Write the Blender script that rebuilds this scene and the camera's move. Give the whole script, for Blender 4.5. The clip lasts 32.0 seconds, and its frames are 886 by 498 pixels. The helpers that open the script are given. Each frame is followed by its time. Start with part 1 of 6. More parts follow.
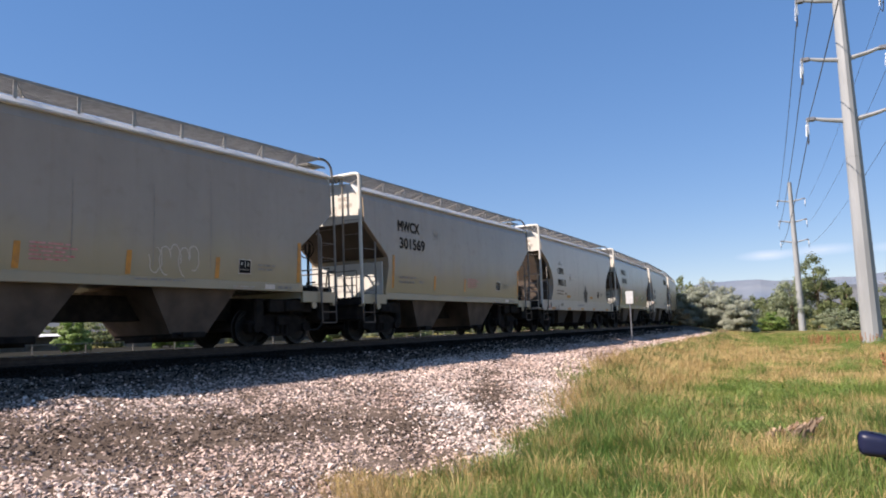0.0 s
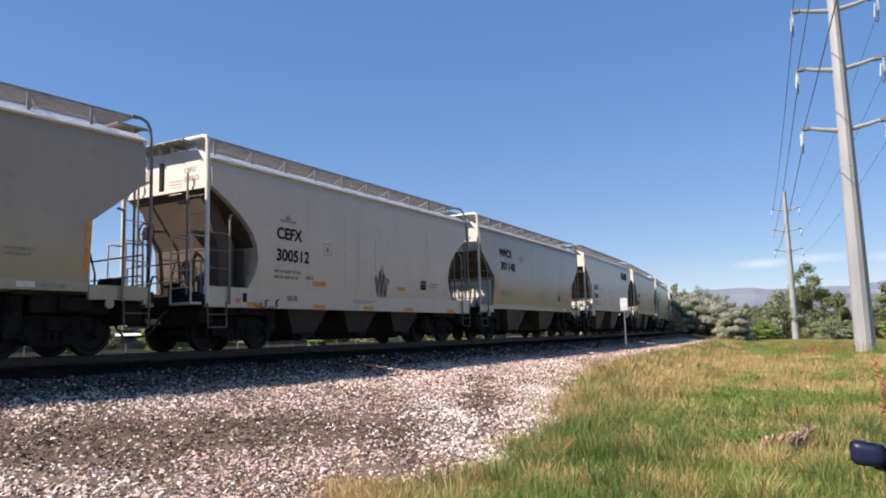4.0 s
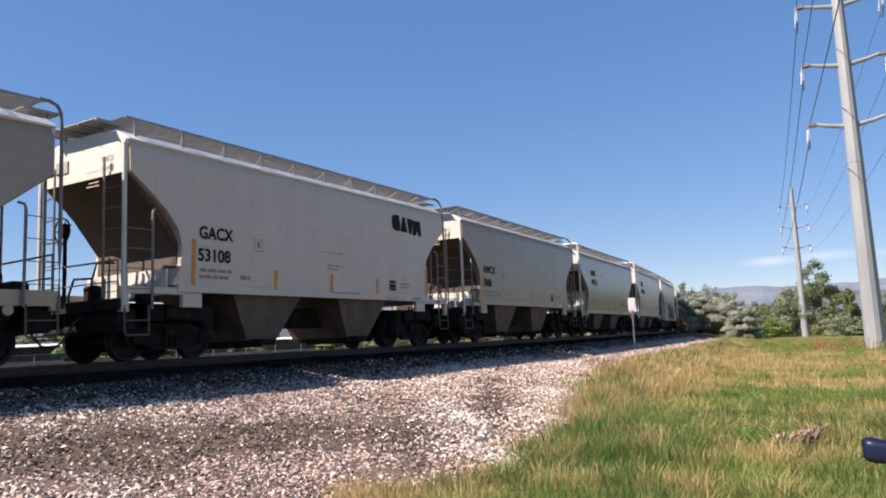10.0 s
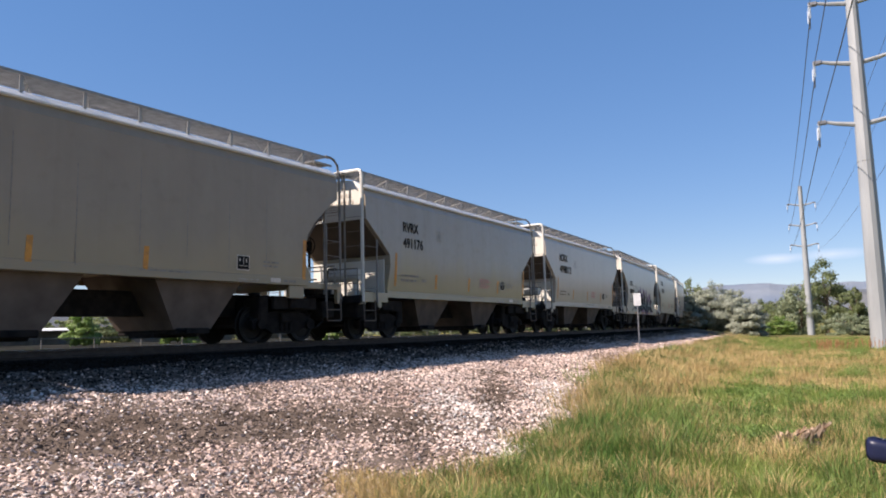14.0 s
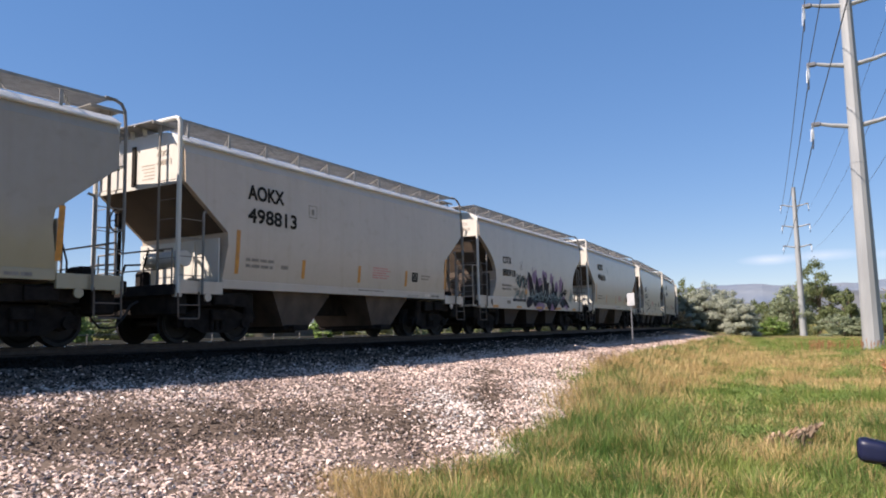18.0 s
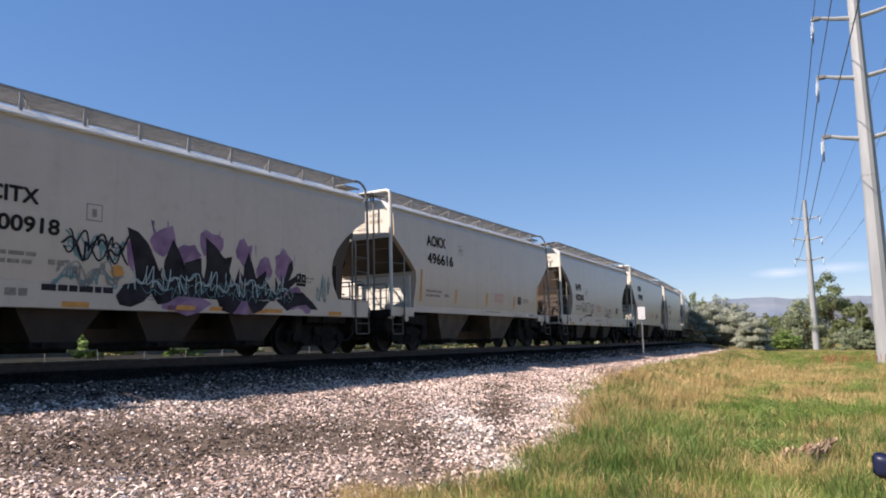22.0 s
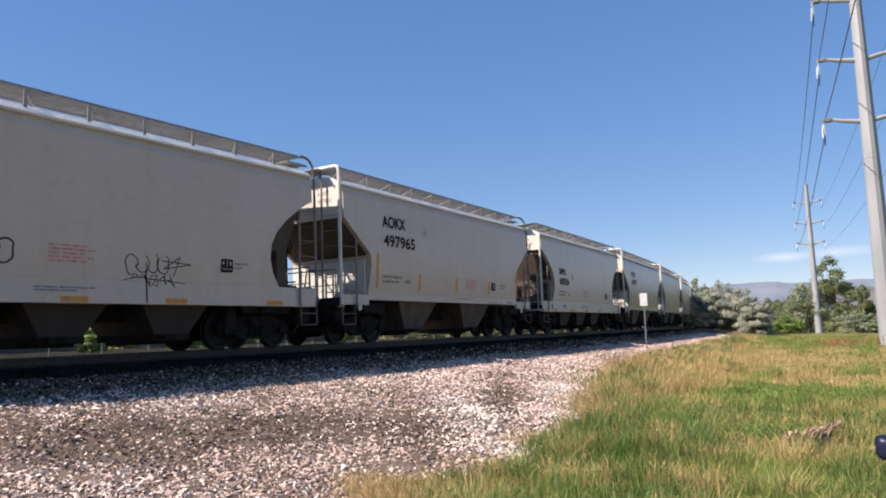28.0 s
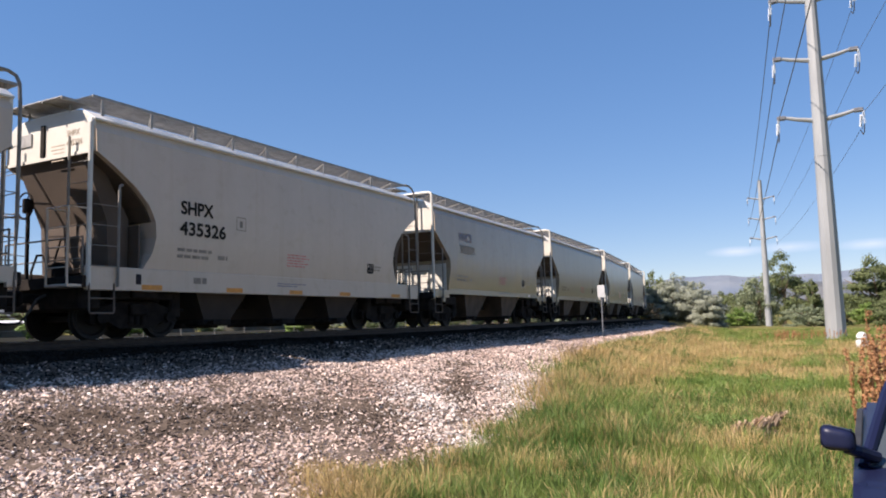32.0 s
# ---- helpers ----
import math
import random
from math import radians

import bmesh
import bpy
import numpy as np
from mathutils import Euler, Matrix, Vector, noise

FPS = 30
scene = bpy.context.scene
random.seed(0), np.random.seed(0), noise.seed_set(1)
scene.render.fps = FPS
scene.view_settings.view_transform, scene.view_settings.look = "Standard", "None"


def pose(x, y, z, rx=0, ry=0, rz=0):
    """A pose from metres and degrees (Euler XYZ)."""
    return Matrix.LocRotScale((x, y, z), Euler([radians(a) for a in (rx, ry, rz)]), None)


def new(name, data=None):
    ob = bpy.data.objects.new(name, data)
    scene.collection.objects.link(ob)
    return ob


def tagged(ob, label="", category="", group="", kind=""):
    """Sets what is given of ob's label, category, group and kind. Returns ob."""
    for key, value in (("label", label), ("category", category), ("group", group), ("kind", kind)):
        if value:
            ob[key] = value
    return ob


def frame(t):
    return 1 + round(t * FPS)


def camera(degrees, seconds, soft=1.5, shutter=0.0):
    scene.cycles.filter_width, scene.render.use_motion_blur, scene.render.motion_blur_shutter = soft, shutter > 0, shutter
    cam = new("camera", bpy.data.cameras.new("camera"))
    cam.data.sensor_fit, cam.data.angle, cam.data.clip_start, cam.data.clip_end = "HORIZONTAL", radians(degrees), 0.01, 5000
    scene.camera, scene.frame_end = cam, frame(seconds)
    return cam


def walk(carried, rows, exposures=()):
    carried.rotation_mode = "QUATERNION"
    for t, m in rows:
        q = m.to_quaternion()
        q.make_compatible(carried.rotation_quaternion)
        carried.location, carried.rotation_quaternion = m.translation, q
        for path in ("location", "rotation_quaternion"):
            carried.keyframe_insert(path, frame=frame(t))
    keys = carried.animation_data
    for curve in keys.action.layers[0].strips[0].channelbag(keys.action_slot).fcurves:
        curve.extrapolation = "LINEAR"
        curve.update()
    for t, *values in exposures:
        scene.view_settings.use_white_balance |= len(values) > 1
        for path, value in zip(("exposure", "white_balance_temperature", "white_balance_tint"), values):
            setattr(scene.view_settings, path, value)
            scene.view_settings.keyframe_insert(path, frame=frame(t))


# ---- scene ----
cam = camera(62.17, 32.0, soft=1.9)
PATH = [(t, pose(0, 0, 1.6, rx, ry, rz)) for t, rx, ry, rz in (
    (0.0, 96.37, 2.19, -0.00), (0.5, 96.39, 2.20, 0.18), (1.0, 95.90, 2.28, 0.78), (1.5, 95.72, 2.32, 1.64), (2.0, 96.16, 2.54, 1.56),
    (2.5, 96.35, 2.11, 1.75), (3.0, 96.72, 2.08, 1.29), (3.5, 96.70, 1.85, 0.06), (4.0, 96.75, 1.63, -0.44), (4.5, 96.75, 1.94, -0.68),
    (6.5, 96.85, 2.88, -0.01), (7.0, 96.89, 2.91, -0.02), (7.5, 96.91, 2.80, 0.25), (8.0, 96.98, 3.10, 0.60), (8.5, 97.07, 3.49, 0.76),
    (9.0, 97.05, 3.35, 0.86), (9.5, 97.09, 3.18, 0.84), (10.0, 96.97, 2.46, 0.17), (10.5, 96.78, 1.36, -0.48), (11.0, 96.67, 1.50, -0.85),
    (11.5, 96.63, 1.41, -0.97), (12.0, 96.47, 1.66, -0.66), (12.5, 96.44, 1.74, -0.66), (13.0, 96.48, 1.58, -0.26), (13.5, 96.40, 1.48, 0.27),
    (15.5, 96.29, 1.33, 0.71), (16.0, 96.22, 1.25, 0.19), (16.5, 96.14, 1.40, 0.14), (17.0, 96.21, 1.36, -0.07), (17.5, 96.28, 1.20, -0.31),
    (18.0, 96.25, 1.12, 0.05), (18.5, 96.47, 1.03, 0.16), (19.0, 96.85, 1.26, 0.47), (19.5, 97.10, 1.43, 0.69), (20.0, 97.32, 1.56, 1.22),
    (20.5, 97.46, 1.51, 0.75), (21.0, 97.41, 1.47, 0.65), (21.5, 97.31, 1.30, 0.55), (22.0, 97.38, 1.24, 0.81), (22.5, 97.45, 1.19, 0.95),
    (23.0, 97.45, 0.98, 0.97), (23.5, 96.89, 1.18, 0.68), (24.0, 96.56, 1.48, 1.05), (24.5, 96.68, 0.49, 1.28), (25.0, 96.78, 1.46, 1.05),
    (25.5, 96.63, 1.45, 1.21), (27.5, 96.50, 1.96, 1.29), (28.0, 96.55, 2.05, 1.02), (28.5, 96.39, 2.30, 1.09), (29.0, 96.44, 1.94, 1.00),
    (29.5, 96.37, 1.60, 0.50), (30.0, 96.26, 1.60, -0.85), (30.5, 96.23, 1.64, -1.45), (31.0, 95.79, 1.55, -1.63), (31.5, 95.69, 1.35, -1.77),
    (32.0, 95.64, 1.49, -2.12),
)]
walk(cam, PATH, ((0, 1.0, 6500, 20), (32, 1.0, 6500, 20)))

# ---- plan: metres, z up; grass about z = 0, top of rail z = RAIL ----
RAIL = 1.41

# ---- daylight ----
SUN_TO = Vector((-0.845 * 1.0 - 0.53 * 1.31, 0.53 * 1.0 - 0.848 * 1.31, 1.60)).normalized()   # towards the sun
world = bpy.data.worlds.new("sky")
scene.world = world
world.use_nodes = True
wn = world.node_tree.nodes
sky = wn.new("ShaderNodeTexSky")
sky.sky_type = "NISHITA"
sky.sun_disc = False
sky.sun_elevation = math.asin(SUN_TO.z)
sky.sun_rotation = math.atan2(SUN_TO.x, SUN_TO.y)
sky.altitude = 1500
sky.air_density, sky.dust_density, sky.ozone_density = 1.0, 0.0, 4.0
wn["Background"].inputs["Strength"].default_value = 0.134
deep = wn.new("ShaderNodeHueSaturation")             # a clear mountain sky
deep.inputs["Saturation"].default_value = 1.68
deep.inputs["Value"].default_value = 1.18
deep.inputs["Hue"].default_value = 0.507
soft = wn.new("ShaderNodeGamma")
soft.inputs["Gamma"].default_value = 0.50
world.node_tree.links.new(sky.outputs[0], soft.inputs["Color"])
world.node_tree.links.new(soft.outputs[0], deep.inputs["Color"])
sky_colour = deep.outputs[0]
ways = wn.new("ShaderNodeTexCoord")
wisp = wn.new("ShaderNodeTexNoise")
wisp.inputs["Scale"].default_value, wisp.inputs["Detail"].default_value = 26.0, 5
world.node_tree.links.new(ways.outputs["Generated"], wisp.inputs["Vector"])
for tan_way, rise, broad, high in ((0.447, 0.086, 0.040, 0.0075), (0.525, 0.091, 0.050, 0.0080), (0.64, 0.093, 0.05, 0.0075)):   # faint low clouds
    way = Vector((tan_way, 1.0, rise)).normalized()
    turn = wn.new("ShaderNodeMapping")
    turn.vector_type = "TEXTURE"
    turn.inputs["Location"].default_value = way
    turn.inputs["Rotation"].default_value = (0, 0, -math.atan(tan_way))
    turn.inputs["Scale"].default_value = (broad, 1.0, high)
    ball = wn.new("ShaderNodeTexGradient")
    ball.gradient_type = "SPHERICAL"
    haze = wn.new("ShaderNodeMath")
    haze.operation = "MULTIPLY"
    thin = wn.new("ShaderNodeMath")
    thin.operation = "MULTIPLY"
    thin.inputs[1].default_value = 0.55
    blend = wn.new("ShaderNodeMix")
    blend.data_type = "RGBA"
    blend.inputs[7].default_value = (5.0, 4.9, 5.1, 1)
    world.node_tree.links.new(ways.outputs["Generated"], turn.inputs["Vector"])
    world.node_tree.links.new(turn.outputs[0], ball.inputs["Vector"])
    world.node_tree.links.new(ball.outputs["Fac"], haze.inputs[0])
    world.node_tree.links.new(wisp.outputs["Fac"], haze.inputs[1])
    world.node_tree.links.new(haze.outputs[0], thin.inputs[0])
    world.node_tree.links.new(thin.outputs[0], blend.inputs[0])
    world.node_tree.links.new(sky_colour, blend.inputs[6])
    sky_colour = blend.outputs[2]
world.node_tree.links.new(sky_colour, wn["Background"].inputs["Color"])
sun = new("sun", bpy.data.lights.new("sun", "SUN"))
sun.data.energy, sun.data.angle, sun.data.color = 5.0, radians(0.5), (1.0, 0.91, 0.79)
sun.rotation_mode = "QUATERNION"
sun.rotation_quaternion = SUN_TO.to_track_quat("Z", "Y")


# ---- materials ----
def mat(name, color, color2=None, scale=4.0, rough=0.8, metal=0.0, bump=0.0, bump_scale=40.0, detail=6.0, stretch=None, spec=0.5, rand=0.0, island=0.0, contrast=0.3, fine=0.0):
    """A procedural surface: two colours in noise at one scale, finer grain on top, relief, and a spread from object to object or piece to piece."""
    m = bpy.data.materials.new(name)
    m.use_nodes = True
    nt = m.node_tree
    n, l = nt.nodes, nt.links
    b = n["Principled BSDF"]
    b.inputs["Roughness"].default_value, b.inputs["Metallic"].default_value = rough, metal
    b.inputs["Specular IOR Level"].default_value = spec
    tc = n.new("ShaderNodeTexCoord")
    mp = n.new("ShaderNodeMapping")
    l.new(tc.outputs["Object"], mp.inputs["Vector"])
    if stretch:
        mp.inputs["Scale"].default_value = stretch
    no = n.new("ShaderNodeTexNoise")
    no.inputs["Scale"].default_value, no.inputs["Detail"].default_value = scale, detail
    l.new(mp.outputs[0], no.inputs["Vector"])
    cr = n.new("ShaderNodeValToRGB")
    cr.color_ramp.elements[0].position, cr.color_ramp.elements[1].position = 0.5 - contrast / 2, 0.5 + contrast / 2
    cr.color_ramp.elements[0].color, cr.color_ramp.elements[1].color = (*color, 1), (*(color2 or color), 1)
    l.new(no.outputs["Fac"], cr.inputs["Fac"])
    out = cr.outputs["Color"]
    n2 = n.new("ShaderNodeTexNoise")
    n2.inputs["Scale"].default_value, n2.inputs["Detail"].default_value = bump_scale, 4
    l.new(tc.outputs["Object"], n2.inputs["Vector"])
    if fine or rand or island:
        hv = n.new("ShaderNodeHueSaturation")
        val = None
        for src, amount in ((n2.outputs["Fac"], fine), ("object", rand), ("island", island)):
            if not amount:
                continue
            if src == "object":
                src = n.new("ShaderNodeObjectInfo").outputs["Random"]
            elif src == "island":
                src = n.new("ShaderNodeNewGeometry").outputs["Random Per Island"]
            ma = n.new("ShaderNodeMath")
            ma.operation = "MULTIPLY_ADD"
            ma.inputs[1].default_value = 2 * amount
            ma.inputs[2].default_value = 1.0 - amount
            l.new(src, ma.inputs[0])
            if val is None:
                val = ma.outputs[0]
            else:
                mm = n.new("ShaderNodeMath")
                mm.operation = "MULTIPLY"
                l.new(val, mm.inputs[0])
                l.new(ma.outputs[0], mm.inputs[1])
                val = mm.outputs[0]
        l.new(val, hv.inputs["Value"])
        l.new(out, hv.inputs["Color"])
        out = hv.outputs["Color"]
    l.new(out, b.inputs["Base Color"])
    if bump:
        bp = n.new("ShaderNodeBump")
        bp.inputs["Strength"].default_value, bp.inputs["Distance"].default_value = bump, 0.02
        l.new(n2.outputs["Fac"], bp.inputs["Height"])
        l.new(bp.outputs[0], b.inputs["Normal"])
    return m


def paint(name, clean, dirt, rough=0.32, bounce=None):
    """Railcar paint: road dirt in blotches, fine rain streaks, and warm light off the ground painted low with a ragged
    edge.
    """
    m = mat(name, dirt, clean, 0.9, rough, stretch=(1.6, 1.6, 0.5), bump=0.02, bump_scale=5, contrast=1.0, fine=0.05)
    n, l = m.node_tree.nodes, m.node_tree.links
    base = n["Principled BSDF"].inputs["Base Color"]
    old = base.links[0].from_socket
    tc = n.new("ShaderNodeTexCoord")

    def spots(scale, sc, low, high):
        mp = n.new("ShaderNodeMapping")
        mp.inputs["Scale"].default_value = scale
        l.new(tc.outputs["Object"], mp.inputs["Vector"])
        no = n.new("ShaderNodeTexNoise")
        no.inputs["Scale"].default_value, no.inputs["Detail"].default_value = sc, 7
        l.new(mp.outputs[0], no.inputs["Vector"])
        rg = n.new("ShaderNodeMapRange")
        rg.inputs["From Min"].default_value, rg.inputs["From Max"].default_value = low, high
        l.new(no.outputs["Fac"], rg.inputs["Value"])
        return rg.outputs[0]

    def layer(mask, colour, share, mode):
        nonlocal old
        am = n.new("ShaderNodeMath")
        am.operation = "MULTIPLY"
        am.inputs[1].default_value = share
        l.new(mask, am.inputs[0])
        mx = n.new("ShaderNodeMix")
        mx.data_type, mx.blend_type = "RGBA", mode
        l.new(am.outputs[0], mx.inputs[0])
        l.new(old, mx.inputs[6])
        mx.inputs[7].default_value = (*colour, 1)
        old = mx.outputs[2]

    layer(spots((5.0, 5.0, 0.16), 1.0, 0.52, 0.85), (0.74, 0.66, 0.54), 0.32, "MULTIPLY")
    layer(spots((1.0, 1.0, 1.0), 2.6, 0.56, 0.78), (0.72, 0.66, 0.55), 0.40, "MULTIPLY")
    # warm light thrown up off the ground, painted onto the lower flank
    if bounce:
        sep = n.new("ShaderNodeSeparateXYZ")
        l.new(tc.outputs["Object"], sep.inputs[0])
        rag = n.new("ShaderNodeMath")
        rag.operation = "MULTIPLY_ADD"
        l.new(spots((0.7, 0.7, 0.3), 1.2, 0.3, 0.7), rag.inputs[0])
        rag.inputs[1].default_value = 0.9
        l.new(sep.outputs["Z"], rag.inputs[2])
        low_warm = n.new("ShaderNodeMapRange")
        low_warm.inputs["From Min"].default_value, low_warm.inputs["From Max"].default_value = 3.25, 2.45
        l.new(rag.outputs[0], low_warm.inputs["Value"])
        layer(low_warm.outputs[0], bounce, 0.60, "MIX")
    l.new(old, base)
    return m


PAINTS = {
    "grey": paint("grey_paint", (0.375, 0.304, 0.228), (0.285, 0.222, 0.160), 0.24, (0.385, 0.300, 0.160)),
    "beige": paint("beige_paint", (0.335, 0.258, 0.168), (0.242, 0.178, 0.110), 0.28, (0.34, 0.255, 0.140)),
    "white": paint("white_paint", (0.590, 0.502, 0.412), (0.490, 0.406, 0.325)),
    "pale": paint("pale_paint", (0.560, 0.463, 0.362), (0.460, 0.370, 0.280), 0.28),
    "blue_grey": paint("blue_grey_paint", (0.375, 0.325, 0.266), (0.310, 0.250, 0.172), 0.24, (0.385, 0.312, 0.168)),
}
M_ROOFPAINT = mat("pale_roof_paint", (0.70, 0.69, 0.655), (0.58, 0.57, 0.53), 1.2, 0.5, stretch=(1, 1, 0.4), contrast=0.6)
M_ENDPAINT = mat("cream_end_paint", (0.62, 0.60, 0.53), (0.50, 0.475, 0.41), 1.4, 0.5, contrast=0.6)
# brown grime and the shade of the end recess, both in one colour
M_SLOPE = mat("grimy_shaded_sheet", (0.050, 0.034, 0.024), (0.100, 0.074, 0.053), 1.3, 0.8, contrast=0.7, bump=0.1, bump_scale=8)
M_UNDER = mat("dark_underframe", (0.012, 0.010, 0.009), (0.026, 0.021, 0.017), 5, 0.9, bump=0.3, bump_scale=30, spec=0.15)
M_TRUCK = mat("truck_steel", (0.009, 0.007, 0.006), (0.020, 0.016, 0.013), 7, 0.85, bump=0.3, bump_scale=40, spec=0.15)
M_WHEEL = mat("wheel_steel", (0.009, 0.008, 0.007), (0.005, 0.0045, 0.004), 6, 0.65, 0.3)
# ladder paint darkened for the shade between the cars
M_LADDER = mat("shaded_ladder_paint", (0.13, 0.115, 0.095), (0.24, 0.22, 0.19), 3.0, 0.65, contrast=0.7)
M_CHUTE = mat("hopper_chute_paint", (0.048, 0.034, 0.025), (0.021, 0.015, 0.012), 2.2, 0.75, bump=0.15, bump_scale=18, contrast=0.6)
M_CHUTE2 = mat("light_chute_paint", (0.160, 0.120, 0.088), (0.070, 0.050, 0.036), 2.2, 0.75, bump=0.15, bump_scale=18, contrast=0.6)
M_CHUTE3 = mat("brown_chute_paint", (0.125, 0.090, 0.064), (0.048, 0.034, 0.024), 2.2, 0.75, bump=0.15, bump_scale=18, contrast=0.5)
M_GRATE = mat("galvanised_grating", (0.33, 0.32, 0.30), (0.24, 0.232, 0.215), 6, 0.65, 0.15)
M_BLACK = mat("black_stencil", (0.016, 0.013, 0.011), (0.036, 0.030, 0.025), 9, 0.9, spec=0.15)
M_GREYTXT = mat("faded_stencil", (0.20, 0.165, 0.13), (0.29, 0.245, 0.195), 9, 0.8)
M_FAINT = mat("faint_print", (0.33, 0.275, 0.215), (0.41, 0.345, 0.27), 9, 0.8)
M_RED = mat("red_stencil", (0.50, 0.12, 0.11), (0.62, 0.30, 0.27), 12, 0.7)
M_BLUETXT = mat("blue_stencil", (0.15, 0.14, 0.19), (0.27, 0.25, 0.28), 12, 0.7)
M_YELLOW = mat("yellow_reflector", (0.66, 0.265, 0.025), (0.48, 0.20, 0.035), 8, 0.45, fine=0.15)
M_MARKWHITE = mat("flank_white_stencil", (0.72, 0.61, 0.49), (0.60, 0.50, 0.40), 12, 0.6)
M_PURPLE = mat("purple_spray", (0.17, 0.080, 0.155), (0.30, 0.165, 0.25), 3, 0.6)
M_SPRAYBLACK = mat("black_spray", (0.018, 0.013, 0.015), (0.036, 0.029, 0.031), 3, 0.8, spec=0.2)
M_SPRAYTEAL = mat("teal_spray", (0.07, 0.16, 0.17), (0.16, 0.27, 0.26), 4, 0.6)
M_SPRAYPALE = mat("pale_blue_spray", (0.30, 0.39, 0.38), (0.42, 0.50, 0.48), 4, 0.6)
M_SPRAYGREY = mat("grey_spray", (0.17, 0.145, 0.12), (0.30, 0.26, 0.215), 4, 0.6)
M_RAIL = mat("rail_steel", (0.048, 0.030, 0.021), (0.072, 0.048, 0.033), 8, 0.6, 0.5)
M_RAILTOP = mat("polished_rail_head", (0.55, 0.54, 0.52), (0.42, 0.40, 0.38), 8, 0.25, 1.0)
M_TIE = mat("creosoted_tie", (0.025, 0.020, 0.016), (0.055, 0.045, 0.035), 5, 0.9, bump=0.4, rand=0.2, spec=0.05)
M_BED = mat("ballast_bed", (0.080, 0.061, 0.047), (0.160, 0.126, 0.100), 1.1, 0.95, bump=0.9, bump_scale=26, fine=0.4, contrast=0.5, spec=0.0)
M_STONE = mat("ballast_stone", (0.34, 0.252, 0.206), (0.57, 0.455, 0.385), 0.6, 0.9, island=0.6, bump=0.2, bump_scale=60, spec=0.2)
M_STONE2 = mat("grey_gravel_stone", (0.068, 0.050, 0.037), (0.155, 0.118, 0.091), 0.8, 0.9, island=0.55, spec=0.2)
M_OILSHADE = mat("oil_shade_stone", (0.007, 0.006, 0.005), (0.022, 0.018, 0.014), 0.8, 0.9, island=0.6, spec=0.05)
M_STONE3 = mat("pale_gravel_stone", (0.46, 0.41, 0.36), (0.63, 0.575, 0.52), 0.8, 0.9, island=0.45, spec=0.2)
M_GROUND = mat("meadow_soil", (0.105, 0.115, 0.036), (0.20, 0.165, 0.070), 0.35, 0.95, bump=0.8, bump_scale=9, fine=0.3, contrast=0.5, spec=0.0)
M_GREEN = mat("green_grass", (0.080, 0.145, 0.026), (0.250, 0.300, 0.078), 0.7, 0.6, island=0.35, spec=0.2)
M_RANKGREEN = mat("rank_green_grass", (0.064, 0.128, 0.025), (0.195, 0.255, 0.072), 0.9, 0.55, island=0.45, spec=0.25)
M_DRY = mat("dry_grass", (0.36, 0.255, 0.105), (0.56, 0.425, 0.200), 0.7, 0.7, island=0.3, spec=0.2)
M_BRUSH = mat("dead_brush", (0.26, 0.185, 0.100), (0.42, 0.32, 0.19), 1.2, 0.9, island=0.35, spec=0.1)
M_RUST = mat("dry_dock_stalk", (0.25, 0.108, 0.042), (0.38, 0.195, 0.085), 3, 0.8, island=0.3)
M_SILVERLEAF = mat("silver_leaves", (0.31, 0.335, 0.250), (0.44, 0.46, 0.365), 0.8, 0.7, island=0.15, spec=0.25)
M_LEAF = mat("dark_leaves", (0.120, 0.152, 0.062), (0.215, 0.245, 0.112), 0.6, 0.6, island=0.30, spec=0.2)
M_LEAF2 = mat("bright_leaves", (0.135, 0.220, 0.040), (0.225, 0.310, 0.080), 0.6, 0.6, island=0.35)
M_LEAF3 = mat("grey_green_leaves", (0.180, 0.220, 0.120), (0.290, 0.325, 0.200), 0.6, 0.6, island=0.25)
M_BARK = mat("bark", (0.13, 0.092, 0.060), (0.22, 0.165, 0.115), 3, 0.9, bump=0.5)
M_POLE = mat("galvanised_steel", (0.245, 0.258, 0.258), (0.305, 0.318, 0.318), 0.9, 0.55, 0.15, fine=0.05, stretch=(1, 1, 0.3))
M_ARMCAP = mat("weathered_arm_end", (0.14, 0.15, 0.16), (0.22, 0.22, 0.23), 6, 0.6, 0.4)
M_WIRE = mat("conductor_wire", (0.10, 0.10, 0.11), (0.14, 0.14, 0.15), 3, 0.5, 0.6)
M_GLASSINS = mat("pale_insulator", (0.72, 0.75, 0.78), (0.58, 0.62, 0.66), 5, 0.2)
# distance haze is mixed into both hill colours
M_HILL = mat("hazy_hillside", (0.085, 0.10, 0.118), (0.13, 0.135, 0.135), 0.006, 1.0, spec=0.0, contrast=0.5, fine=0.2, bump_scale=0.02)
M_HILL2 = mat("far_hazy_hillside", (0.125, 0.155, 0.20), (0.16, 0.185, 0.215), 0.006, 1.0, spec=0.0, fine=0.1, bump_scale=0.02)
M_YARD = mat("grey_yard_gravel", (0.016, 0.017, 0.015), (0.034, 0.034, 0.030), 0.4, 0.95, fine=0.3, spec=0.0)
M_ROOF = mat("white_metal_roof", (0.80, 0.80, 0.78), (0.70, 0.70, 0.68), 1.5, 0.5)
M_SIDING = mat("beige_siding", (0.16, 0.15, 0.125), (0.23, 0.215, 0.18), 1.2, 0.8)
M_FENCE = mat("weathered_fence", (0.132, 0.120, 0.102), (0.204, 0.186, 0.162), 3, 0.9)
M_SIGN = mat("white_sign_sheet", (0.645, 0.645, 0.630), (0.555, 0.555, 0.540), 6, 0.45)
M_CARBLUE = mat("dark_blue_car_paint", (0.007, 0.009, 0.030), (0.010, 0.013, 0.038), 2, 0.38, 0.0, spec=0.3, fine=0.03)
